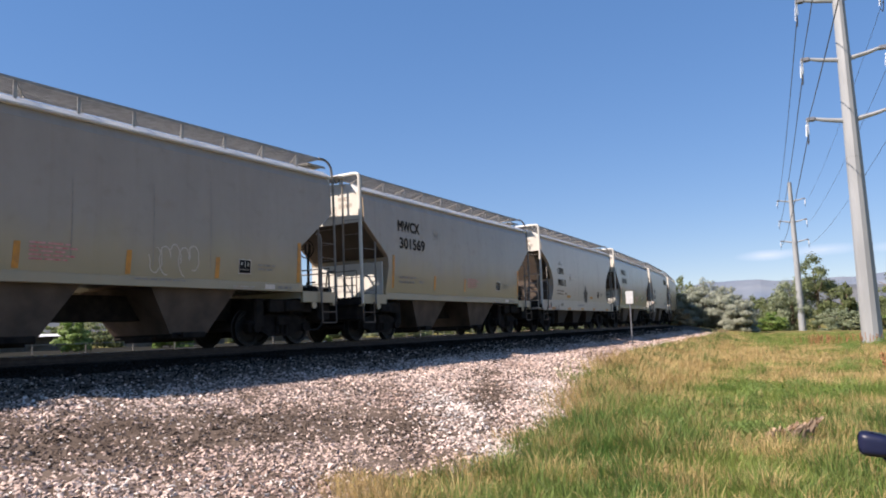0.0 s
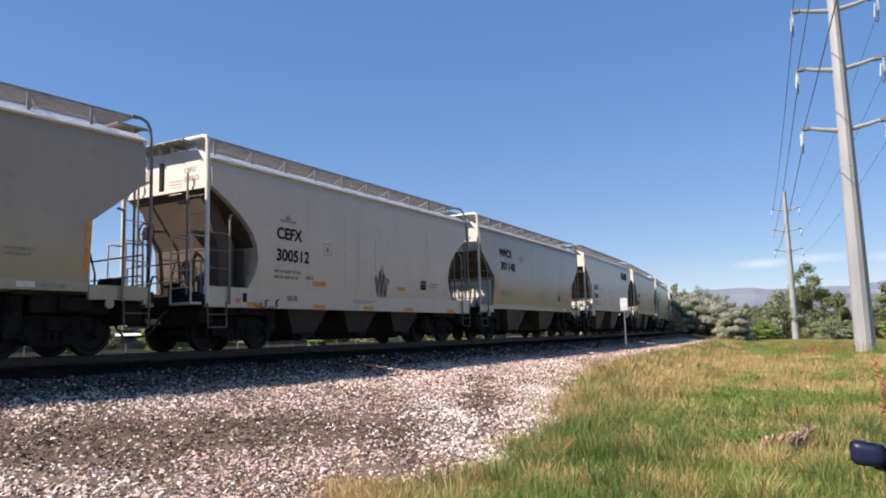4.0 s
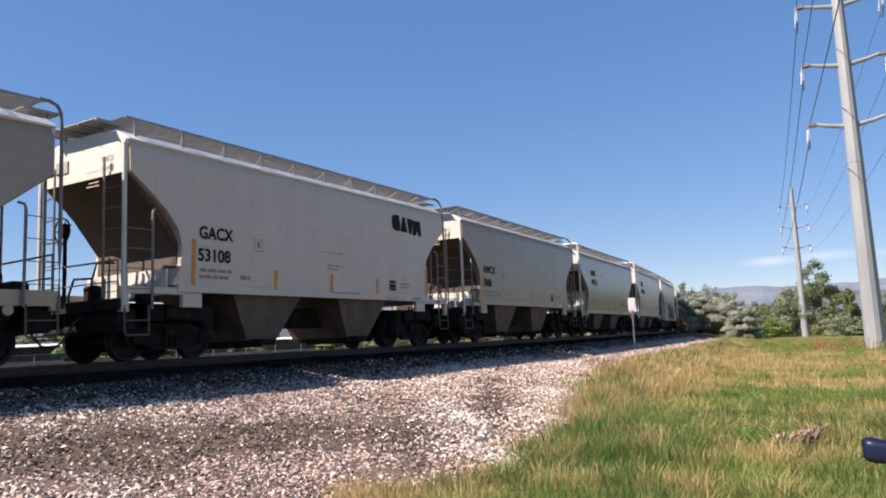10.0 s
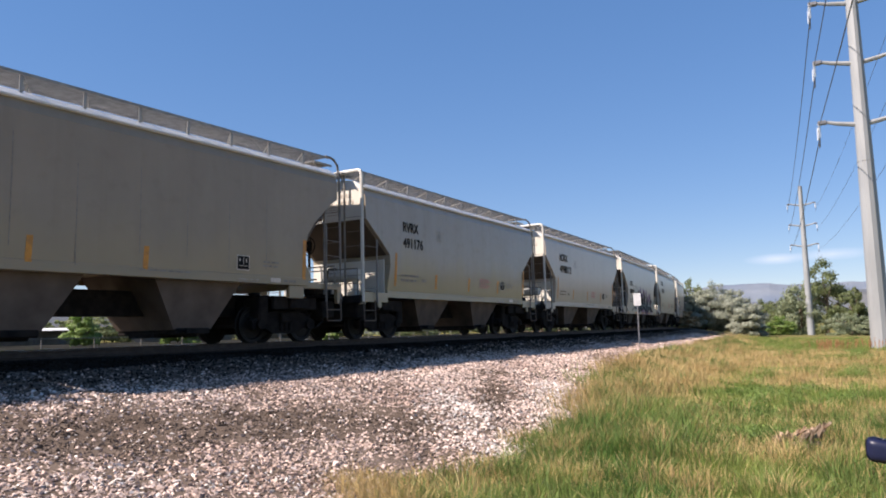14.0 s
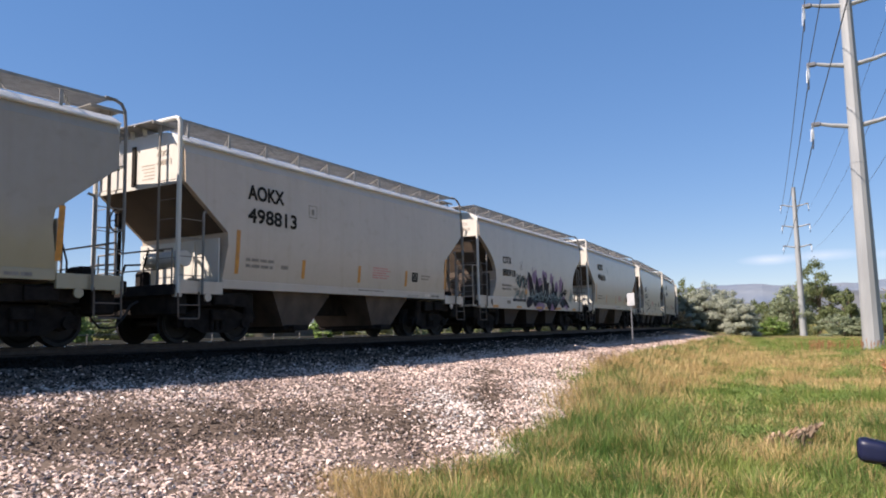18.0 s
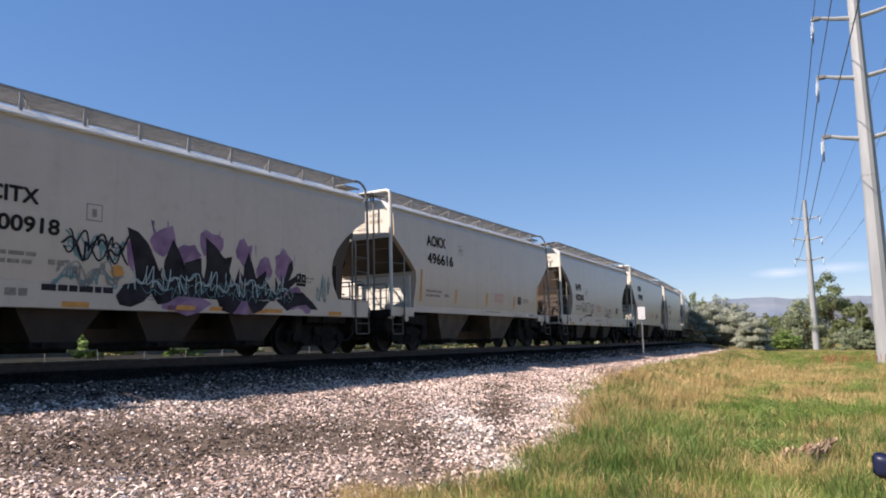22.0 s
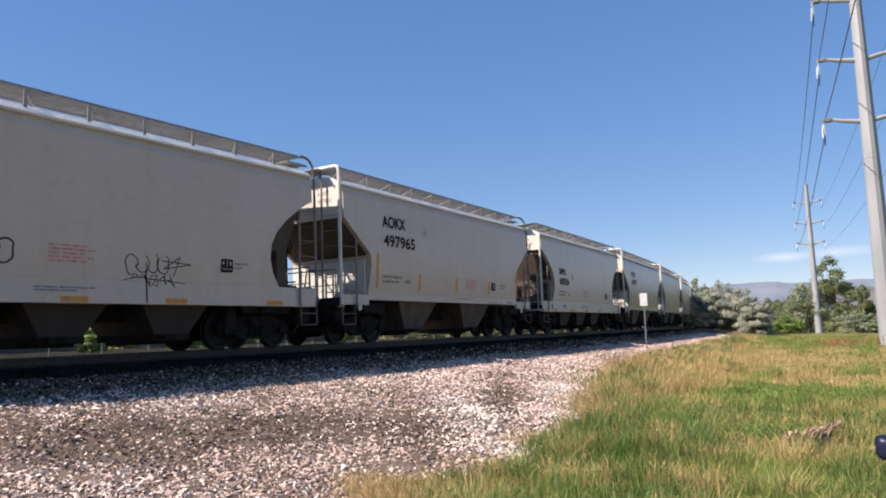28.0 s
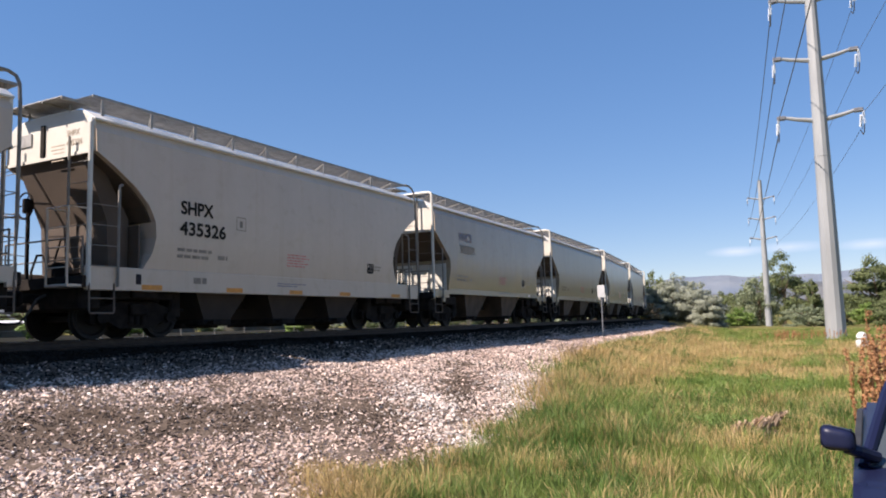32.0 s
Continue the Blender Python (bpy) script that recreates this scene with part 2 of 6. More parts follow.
M_RUBBER = mat("black_rubber", (0.015, 0.015, 0.016), (0.03, 0.03, 0.03), 6, 0.7)
M_CARGLASS = mat("tinted_car_glass", (0.05, 0.06, 0.065), (0.06, 0.07, 0.075), 2, 0.05, spec=0.9)
M_CHROME = mat("bright_metal", (0.65, 0.65, 0.65), (0.55, 0.55, 0.55), 5, 0.2, 1.0)
M_WOODCHUNK = mat("broken_stump_wood", (0.20, 0.125, 0.075), (0.58, 0.44, 0.31), 5, 0.9, bump=0.6, bump_scale=25)


def leafy(m, share=0.35):
    """Thin leaves and blades let a share of the light through."""
    n, l = m.node_tree.nodes, m.node_tree.links
    b, out = n["Principled BSDF"], n["Material Output"]
    tr, mx = n.new("ShaderNodeBsdfTranslucent"), n.new("ShaderNodeMixShader")
    mx.inputs[0].default_value = share
    l.new(b.inputs["Base Color"].links[0].from_socket, tr.inputs["Color"])
    l.new(b.outputs[0], mx.inputs[1])
    l.new(tr.outputs[0], mx.inputs[2])
    l.new(mx.outputs[0], out.inputs["Surface"])


for plant, share in ((M_GREEN, 0.35), (M_RANKGREEN, 0.35), (M_DRY, 0.35), (M_SILVERLEAF, 0.5), (M_LEAF, 0.45), (M_LEAF2, 0.45), (M_LEAF3, 0.45)):
    leafy(plant, share)


# ---- mesh helpers ----
def finish(bm, name, smooth=False):
    me = bpy.data.meshes.new(name)
    bmesh.ops.recalc_face_normals(bm, faces=bm.faces[:])
    bm.to_mesh(me)
    bm.free()
    if smooth:
        for p in me.polygons:
            p.use_smooth = True
    return me


def put(name, me, material, parent=None, label="", m=None):
    """One mesh object, its material on the object, so that alike parts share one mesh."""
    ob = new(name, me)
    if material is not None:
        if not me.materials:
            me.materials.append(material)
        elif me.materials[0] is not material:
            ob.material_slots[0].link = "OBJECT"
            ob.material_slots[0].material = material
    if parent is not None:
        ob.parent = parent
    if label:
        tagged(ob, label)
    if m is not None:
        ob.matrix_basis = m
    return ob


def part(name, bm, material, parent=None, label="", smooth=False):
    return put(name, finish(bm, name, smooth), material, parent, label)


def empty(name, m=None):
    ob = new(name)
    if m is not None:
        ob.matrix_basis = m
    return ob


def box(bm, x0, x1, y0, y1, z0, z1, bevel=0.0):
    vs = [bm.verts.new(p) for p in ((x0, y0, z0), (x1, y0, z0), (x1, y1, z0), (x0, y1, z0), (x0, y0, z1), (x1, y0, z1), (x1, y1, z1), (x0, y1, z1))]
    fs = [bm.faces.new([vs[i] for i in q]) for q in ((3, 2, 1, 0), (4, 5, 6, 7), (0, 1, 5, 4), (1, 2, 6, 5), (2, 3, 7, 6), (3, 0, 4, 7))]
    if bevel:
        es = {e for f in fs for e in f.edges}
        bmesh.ops.bevel(bm, geom=list(es), offset=bevel, segments=1, affect="EDGES")


def ring(p, axis, r, n):
    q = axis.to_track_quat("Z", "Y")
    return [p + q @ Vector((r * math.cos(2 * math.pi * i / n), r * math.sin(2 * math.pi * i / n), 0)) for i in range(n)]


def tube(bm, pts, r, n=6, r1=None):
    """A rod along the points, closed at both ends; r1: its radius at the far end."""
    pts = [Vector(p) for p in pts]
    rings = []
    for i, p in enumerate(pts):
        a = (pts[min(i + 1, len(pts) - 1)] - pts[max(i - 1, 0)]).normalized()
        rr = r if r1 is None else r + (r1 - r) * i / (len(pts) - 1)
        rings.append([bm.verts.new(v) for v in ring(p, a, rr, n)])
    for a, b in zip(rings, rings[1:]):
        for i in range(n):
            bm.faces.new((a[i], a[(i + 1) % n], b[(i + 1) % n], b[i]))
    bm.faces.new(rings[0][::-1])
    bm.faces.new(rings[-1])


def prism(bm, outline, y0, y1):
    """A flat outline in x and z, pulled out from y0 to y1."""
    a = [bm.verts.new((x, y0, z)) for x, z in outline]
    b = [bm.verts.new((x, y1, z)) for x, z in outline]
    bm.faces.new(a)
    bm.faces.new(b[::-1])
    n = len(a)
    for i in range(n):
        bm.faces.new((a[i], b[i], b[(i + 1) % n], a[(i + 1) % n]))


def turned(bm, prof, n=16, origin=(0, 0, 0), axis="Z"):
    """A lathe shape: prof rows of (radius, height)."""
    rings = []
    for r, h in prof:
        rr = []
        for i in range(n):
            c, s = r * math.cos(2 * math.pi * i / n), r * math.sin(2 * math.pi * i / n)
            p = (c, s, h) if axis == "Z" else (c, h, s)
            rr.append(bm.verts.new((p[0] + origin[0], p[1] + origin[1], p[2] + origin[2])))
        rings.append(rr)
    for a, b in zip(rings, rings[1:]):
        for i in range(n):
            bm.faces.new((a[i], a[(i + 1) % n], b[(i + 1) % n], b[i]))
    bm.faces.new(rings[0][::-1])
    bm.faces.new(rings[-1])


def raw(name, verts, faces, material, parent=None):
    """A large joined mesh from number arrays."""
    me = bpy.data.meshes.new(name)
    me.from_pydata(verts.tolist() if hasattr(verts, "tolist") else verts, [], faces.tolist() if hasattr(faces, "tolist") else faces)
    return put(name, me, material, parent)


# ---- the line of the track: s metres along it, d metres out to the camera's side of the cars' flank ----
STEP = 0.25
LINE_S = np.arange(-230, 300, STEP)


def heading(s):
    a = np.minimum(np.maximum(s, -30.0), 77.0) / 42.85
    base = 0.5675 - 0.2308 * a + 0.2844 * a ** 2 - 0.2142 * a ** 3 + 0.037 * a ** 4
    return base + 0.0056 * np.clip(s - 52.0, 0, 25) - np.clip(s - 77.0, 0, 60) * 0.016


LINE_H = heading(LINE_S)
LINE_X = np.concatenate([[0], np.cumsum((np.sin(LINE_H[1:]) + np.sin(LINE_H[:-1])) / 2 * STEP)])
LINE_Y = np.concatenate([[0], np.cumsum((np.cos(LINE_H[1:]) + np.cos(LINE_H[:-1])) / 2 * STEP)])
LINE_X += -7.847 - np.interp(0, LINE_S, LINE_X)
LINE_Y += 12.855 - np.interp(0, LINE_S, LINE_Y)


def on_line(s, d=0.0):
    h = np.interp(s, LINE_S, LINE_H)
    return np.interp(s, LINE_S, LINE_X) + d * np.cos(h), np.interp(s, LINE_S, LINE_Y) - d * np.sin(h)


BED_D = (-60, -9, -5.5, -3.6, 0.6, 3.0, 6.0, 8.7, 12, 400)
BED_Z = (1.05, 1.02, 1.04, 1.17, 1.19, 0.74, 0.32, 0.06, 0.0, 0.0)


def bed_height(d):
    return np.interp(d, BED_D, BED_Z)


def bed_bump(x, y):
    return np.array([0.045 * noise.noise((a * 0.6, b * 0.6, 0)) + 0.02 * noise.noise((a * 2.1, b * 2.1, 3)) for a, b in zip(x, y)])


def line_distance(x, y):
    """s and d of many points."""
    x, y = np.asarray(x, float).ravel(), np.asarray(y, float).ravel()
    ls, lx, ly, lh = LINE_S[::4], LINE_X[::4], LINE_Y[::4], LINE_H[::4]
    so, do = np.empty(len(x)), np.empty(len(x))
    for i in range(0, len(x), 4000):
        k = np.argmin((x[i:i + 4000, None] - lx) ** 2 + (y[i:i + 4000, None] - ly) ** 2, axis=1)
        do[i:i + 4000] = (x[i:i + 4000] - lx[k]) * np.cos(lh[k]) - (y[i:i + 4000] - ly[k]) * np.sin(lh[k])
        so[i:i + 4000] = ls[k] + (x[i:i + 4000] - lx[k]) * np.sin(lh[k]) + (y[i:i + 4000] - ly[k]) * np.cos(lh[k])
    return so, do


def ground_height(x, y):
    s, d = line_distance(x, y)
    x, y = np.asarray(x, float).ravel(), np.asarray(y, float).ravel()
    far = np.maximum(np.hypot(x, y) - 60, 0)
    z = bed_height(d) - np.where(d > 12, np.minimum(far * 0.012, 1.6), 0) * np.clip((d - 12) / 20, 0, 1)
    return z + 0.05 * np.sin(x * 0.5 + 1) * np.sin(y * 0.37) * np.clip((d - 9) / 4, 0, 1)


def grass_edge(s):
    """How far from the flank the grass begins."""
    return np.interp(s, (-30, -2, -0.4, 0.6, 3.1, 5.2, 8.6, 12.5, 16.3, 21.5, 32, 60, 90), (9.15, 9.15, 8.65, 9.0, 8.95, 8.4, 7.2, 6.25, 5.7, 5.3, 5.0, 4.8, 4.7))


# ---- ground ----
def make_ground():
    def axis(lo, hi, near_lo, near_hi, step):
        inner = np.arange(near_lo, near_hi + step, step)
        out_hi = near_hi + step * np.cumsum(1.18 ** np.arange(1, 45))
        out_lo = near_lo - step * np.cumsum(1.18 ** np.arange(1, 45))
        return np.concatenate([out_lo[out_lo > lo][::-1], inner, out_hi[out_hi < hi]])
    xs, ys = axis(-4200, 4200, -35, 60, 0.8), axis(-4200, 4200, -12, 110, 0.8)
    gx, gy = np.meshgrid(xs, ys)
    z = ground_height(gx, gy)
    v = np.stack([gx.ravel(), gy.ravel(), z - 0.02], 1)
    nx = len(xs)
    i, j = np.meshgrid(np.arange(nx - 1), np.arange(len(ys) - 1))
    a = (j * nx + i).ravel()
    f = np.stack([a, a + 1, a + nx + 1, a + nx], 1)
    ob = raw("ground", v, f, M_GROUND)
    tagged(ob, "dry meadow soil under grass, sloping up to the railway", "ground", kind="structure")
    for p in ob.data.polygons:
        p.use_smooth = True


def make_bed():
    ss = np.arange(-30, 150, 0.5)
    us = np.linspace(0, 1, 50)
    rows, n = [], len(us)
    for s in ss:
        d = -7.5 + (grass_edge(s) + 0.5 + 7.5) * us
        x, y = on_line(s, d)
        z = bed_height(d) + bed_bump(x, y) + 0.02
        rows.append(np.stack([x, y, z], 1))
    v = np.concatenate(rows)
    i, j = np.meshgrid(np.arange(n - 1), np.arange(len(ss) - 1))
    a = (j * n + i).ravel()
    ob = raw("ballast_bed", v, np.stack([a, a + 1, a + n + 1, a + n], 1), M_BED)
    tagged(ob, "pinkish grey railway ballast sloping down from the track", "ballast", kind="structure")
    for p in ob.data.polygons:
        p.use_smooth = True
    # blackens the bed under the train: oil, and shade put into the colour
    ob.data.materials.append(M_OILSHADE)
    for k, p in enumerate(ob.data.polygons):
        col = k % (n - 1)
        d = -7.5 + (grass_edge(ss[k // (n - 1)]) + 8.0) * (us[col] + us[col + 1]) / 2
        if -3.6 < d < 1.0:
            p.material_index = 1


def scatter_stones(name, x, y, z, r, material, label, rng):
    """Crushed stones, each an uneven eight-sided chip turned at random."""
    n = len(x)
    axes = np.array([(1, 0, 0), (-1, 0, 0), (0, 1, 0), (0, -1, 0), (0, 0, 1), (0, 0, -1)], float)
    p = axes[None] * rng.uniform(0.6, 1.25, (n, 6, 1)) + rng.uniform(-0.42, 0.42, (n, 6, 3))
    p *= (r[:, None] * rng.uniform(0.75, 1.3, (n, 3)) * np.array([1.35, 1.0, 0.8]))[:, None]
    for i, j in ((1, 2), (0, 2), (0, 1)):
        a = rng.uniform(0, 6.28, n) if (i, j) == (0, 1) else rng.uniform(-0.7, 0.7, n)
        ca, sa = np.cos(a)[:, None], np.sin(a)[:, None]
        u, w = p[:, :, i] * ca - p[:, :, j] * sa, p[:, :, i] * sa + p[:, :, j] * ca
        p[:, :, i], p[:, :, j] = u, w
    p += np.stack([x, y, z], 1)[:, None]
    tri = np.array([(0, 2, 4), (2, 1, 4), (1, 3, 4), (3, 0, 4), (2, 0, 5), (1, 2, 5), (3, 1, 5), (0, 3, 5)])
    f = (np.arange(n)[:, None, None] * 6 + tri).reshape(-1, 3)
    ob = raw(name, p.reshape(-1, 3), f, material)
    return tagged(ob, label, "ballast", kind="stuff")


def near_line(x, y, a, b, w):
    """1 on the line from a to b, fading over w metres."""
    ax, ay = b[0] - a[0], b[1] - a[1]
    t = np.clip(((x - a[0]) * ax + (y - a[1]) * ay) / (ax * ax + ay * ay), 0, 1)
    return np.exp(-((x - a[0] - t * ax) ** 2 + (y - a[1] - t * ay) ** 2) / (w * w))


def make_stones():
    rng = np.random.default_rng(5)
    n = 230000
    s = np.where(rng.uniform(0, 1, n) < 0.05, rng.uniform(-22, -8, n), rng.uniform(0, 1, n) ** 1.75 * 64 - 8)
    d = -0.55 + rng.uniform(0, 1, n) * (grass_edge(s) + 0.85)
    x, y = on_line(s, d)
    patch = np.array([noise.noise((a * 0.33, b * 0.33, 7)) + 0.6 * noise.noise((a * 1.1, b * 1.1, 4)) for a, b in zip(x, y)])
    pale = np.clip(near_line(x, y, (-0.2, 14.5), (0.75, 9.0), 0.5) + near_line(x, y, (2.3, 17.5), (1.6, 11.2), 0.5) + 0.5 * near_line(x, y, (-6.3, 11.0), (-4.4, 12.2), 0.6) + 0.35 * near_line(x, y, (-3.4, 7.2), (-1.4, 7.6), 0.5), 0, 1)
    dirt = near_line(x, y, (-3.6, 9.6), (-0.9, 11.3), 1.0) + 0.8 * near_line(x, y, (1.0, 18.5), (0.6, 11.8), 0.4) + 0.6 * near_line(x, y, (-0.4, 9.9), (-0.6, 7.6), 0.6) + 0.9 * near_line(x, y, (-6.0, 8.8), (-3.8, 8.4), 0.8)
    dirt = np.clip(dirt + 0.35 * np.exp(-((d - 6.3) / 1.5) ** 2) - 0.6 * pale, 0, 1)
    u = rng.uniform(0, 1, n)
    white = (u < 0.75 * pale + 0.05) & (rng.uniform(0, 1, n) < 0.8)
    main = ~white & (rng.uniform(0, 1, n) < np.clip(0.86 - 0.75 * dirt + 0.5 * patch, 0.12, 0.92))
    # darker stones out to the train's shadow edge, oil and painted shade together
    oil_shade = rng.uniform(0, 1, n) < 0.86 * np.clip((2.9 - d) / 0.7, 0, 1)
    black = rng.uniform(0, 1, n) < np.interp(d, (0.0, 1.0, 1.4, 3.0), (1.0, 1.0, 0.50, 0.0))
    main &= ~oil_shade & ~black
    white &= ~oil_shade & ~black
    grey = ~white & ~main & ~black & (rng.uniform(0, 1, n) < np.where(oil_shade, 0.95, 0.5 + 0.45 * dirt))
    grow = 1 + np.clip(s, 0, 60) / 45
    for name, keep, size, material, label in (("ballast_stones", main, 1.0, M_STONE, "loose pinkish granite ballast stones"), ("pale_stones", white, 0.95, M_STONE3, "bright whitish crushed gravel"), ("gravel_stones", grey, 0.8, M_STONE2, "small dark grey gravel among dirt, darkening the train's shade too"), ("oily_stones", black, 0.9, M_OILSHADE, "ballast stones beside the rails, black with oil and painted shade")):
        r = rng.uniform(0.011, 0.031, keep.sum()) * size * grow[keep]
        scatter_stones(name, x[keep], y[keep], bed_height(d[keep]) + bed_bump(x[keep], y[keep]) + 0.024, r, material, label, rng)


def make_track():
    gauge = 0.7535
    track = tagged(empty("railway_track"), "steel rails on dark timber ties in ballast", "railway track", kind="structure")
    for side in (-1, 1):
        for name, prof, material in (("rail", ((-0.07, -0.17), (0.07, -0.17), (0.07, -0.15), (0.012, -0.13), (0.012, -0.045), (0.036, -0.035), (0.036, -0.004), (-0.036, -0.004), (-0.036, -0.035), (-0.012, -0.045), (-0.012, -0.13), (-0.07, -0.15)), M_RAIL),
                                     ("rail_head", ((-0.034, -0.0038), (0.034, -0.0038), (0.028, 0.0), (-0.028, 0.0)), M_RAILTOP)):
            ss = np.arange(-40, 150, 1.0)
            n = len(prof)
            V = []
            for s in ss:
                for w, h in prof:
                    x, y = on_line(s, -1.55 + side * gauge + w)
                    V.append((float(x), float(y), RAIL + h))
            F = [[k * n + i, k * n + (i + 1) % n, (k + 1) * n + (i + 1) % n, (k + 1) * n + i] for k in range(len(ss) - 1) for i in range(n)]
            raw(name, V, F, material, track)
    bm = bmesh.new()
    box(bm, -0.115, 0.115, -1.3, 1.3, -0.34, -0.172, 0.008)
    tie = finish(bm, "tie")
    rnd = random.Random(3)
    for k in range(240):
        s = -20 + k * 0.52
        x, y = on_line(s, -1.55)
        h = float(np.interp(s, LINE_S, LINE_H))
        put("tie", tie, M_TIE, track, "", pose(float(x), float(y), RAIL + rnd.uniform(-0.004, 0.0), 0, 0, 90 - math.degrees(h) + rnd.uniform(-1, 1)))


# ---- covered hopper cars; x runs back along the car from its middle, the camera's flank is y = -1.55, z from the rail ----
HALF = 6.4
FLANK = 1.55
REAR = 0.24                                          # the rear end reaches this much further from the middle
SILL = {"angled": (1.25, 1.46), "tall": (1.37, 1.58), "curved": (1.46, 1.67), "round": (1.01, 1.50)}
EAVE = {"angled": 4.57, "tall": 4.71, "curved": 4.69, "round": 4.57}


def mirrored(rows):
    """Front rows and the same for the rear."""
    return rows + [(REAR - x, z) for x, z in rows[::-1]]


def shape_of(kind):
    top = EAVE[kind] - 0.02
    if kind in ("angled", "tall"):
        front = [(-6.30, top), (-6.28, 3.60), (-5.02, 2.60), (-4.98, 2.28), (-5.06, 1.80), (-5.12, 1.40)]
    elif kind == "round":
        front = [(-6.32, top), (-6.30, 3.86), (-5.83, 3.58), (-5.36, 3.25), (-5.0, 2.90), (-4.82, 2.56), (-4.78, 2.20), (-4.88, 1.84), (-5.08, 1.53), (-5.12, 1.46)]
    else:
        front = [(-6.32, top), (-6.30, 3.98), (-5.73, 3.54), (-5.36, 3.21), (-5.08, 2.85), (-4.98, 2.50), (-5.02, 2.03), (-5.18, 1.74), (-5.24, 1.62)]
    return mirrored(front)


def flank_width(kind, z):
    """Half the car's width at a height: barrel sides, the eave strip leaning in."""
    mid = 3.0
    bulge = {"angled": (0.080, 0.040), "tall": (0.070, 0.040), "curved": (0.030, 0.020), "round": (0.055, 0.050)}[kind][int(z > mid)]
    return FLANK - 0.004 - bulge * ((z - mid) / 1.55) ** 2 - 0.40 * max(z - EAVE[kind] + 0.27, 0)


def flank_levels(kind):
    return [1.6 + 0.2 * k for k in range(14)] + [EAVE[kind] - 0.27]


def car_body_mesh(kind):
    bm = bmesh.new()
    prism(bm, shape_of(kind), -1, 1)
    for z in flank_levels(kind):
        bmesh.ops.bisect_plane(bm, geom=bm.verts[:] + bm.edges[:] + bm.faces[:], plane_co=(0, 0, z), plane_no=(0, 0, 1))
    for v in bm.verts:
        v.co.y = math.copysign(flank_width(kind, v.co.z), v.co.y)
    return finish(bm, "body")


def roof_mesh(kind):
    bm = bmesh.new()
    e = EAVE[kind]
    half = [(-1.44, e - 0.05), (-1.49, e - 0.035), (-1.495, e), (-1.16, e + 0.20), (-0.9, e + 0.25), (-0.5, e + 0.27)]
    pts = half + [(0, e + 0.28)] + [(-y, z) for y, z in half[::-1]]
    a = [bm.verts.new((-6.34, y, z)) for y, z in pts]
    b = [bm.verts.new((6.34 + REAR, y, z)) for y, z in pts]
    for i in range(len(pts) - 1):
        bm.faces.new((a[i], a[i + 1], b[i + 1], b[i]))
    bm.faces.new(a)
    bm.faces.new(b)
    bm.faces.new((a[0], b[0], b[-1], a[-1]))
    return finish(bm, "roof")


def running_board_mesh(kind):
    """Deep-barred grating: upright bars along, and an edge strip each side."""
    bm = bmesh.new()
    z = EAVE[kind] + 0.53
    for k in range(30):
        y = -1.25 + k * 0.0277
        box(bm, -6.25, 6.22 + REAR, y, y + 0.007, z - 0.012, z)
    box(bm, -6.25, 6.22 + REAR, -1.285, -1.265, z - 0.05, z + 0.012)
    box(bm, -6.25, 6.22 + REAR, -0.40, -0.38, z - 0.05, z + 0.012)
    return finish(bm, "running_board")


def support_mesh(kind):
    bm = bmesh.new()
    e = EAVE[kind]
    box(bm, -0.035, 0.035, -1.275, -1.255, e + 0.10, e + 0.478)
    tube(bm, [(0, -1.26, e + 0.46), (0.62, -0.42, e + 0.46)], 0.022, 5)
    tube(bm, [(0.30, -0.9, e + 0.22), (0.30, -0.9, e + 0.46)], 0.022, 5)
    return finish(bm, "board_bracket")


def chute_mesh(z1, w0, w1, z0):
    """A hopper chute below the sill, a funnel narrowing to its outlet gate."""
    bm = bmesh.new()
    top = [(-w0, -1.34, z1), (w0, -1.34, z1), (w0, 1.34, z1), (-w0, 1.34, z1)]
    bot = [(-w1, -1.05, z0), (w1, -1.05, z0), (w1, 1.05, z0), (-w1, 1.05, z0)]
    a, b = [bm.verts.new(p) for p in top], [bm.verts.new(p) for p in bot]
    for i in range(4):
        bm.faces.new((a[i], a[(i + 1) % 4], b[(i + 1) % 4], b[i]))
    bm.faces.new(a)
    bm.faces.new(b)
    return finish(bm, "chute")


def end_sheet_mesh(kind):
    """The panel on a car's upper end, 16 mm proud, with a stiffener along its foot."""
    out = [p for p in shape_of(kind) if p[0] < 0]
    bm = bmesh.new()
    e = EAVE[kind]
    x0, z0 = out[0][0], out[1][1]
    pts = ((-1.46, z0 + 0.02), (1.46, z0 + 0.02), (1.455, e - 0.03), (1.15, e + 0.18), (0.88, e + 0.23), (0.0, e + 0.26), (-0.88, e + 0.23), (-1.15, e + 0.18), (-1.455, e - 0.03))
    a, b = [bm.verts.new((x0 - 0.036, y, z)) for y, z in pts], [bm.verts.new((x0 + 0.03, y, z)) for y, z in pts]
    bm.faces.new(a)
    bm.faces.new(b[::-1])
    for i in range(len(pts)):
        bm.faces.new((a[i], b[i], b[(i + 1) % len(pts)], a[(i + 1) % len(pts)]))
    box(bm, x0 - 0.06, x0 - 0.034, -1.46, 1.46, z0 - 0.02, z0 + 0.05)
    return finish(bm, "end_panel")


def end_slot_mesh(kind):
    """The dark upright channel between the two sheets of the upper end."""
    out = [p for p in shape_of(kind) if p[0] < 0]
    bm = bmesh.new()
    box(bm, out[0][0] - 0.075, out[0][0] - 0.037, 0.10, 0.22, out[1][1] + 0.06, EAVE[kind] + 0.05)
    return finish(bm, "end_channel")


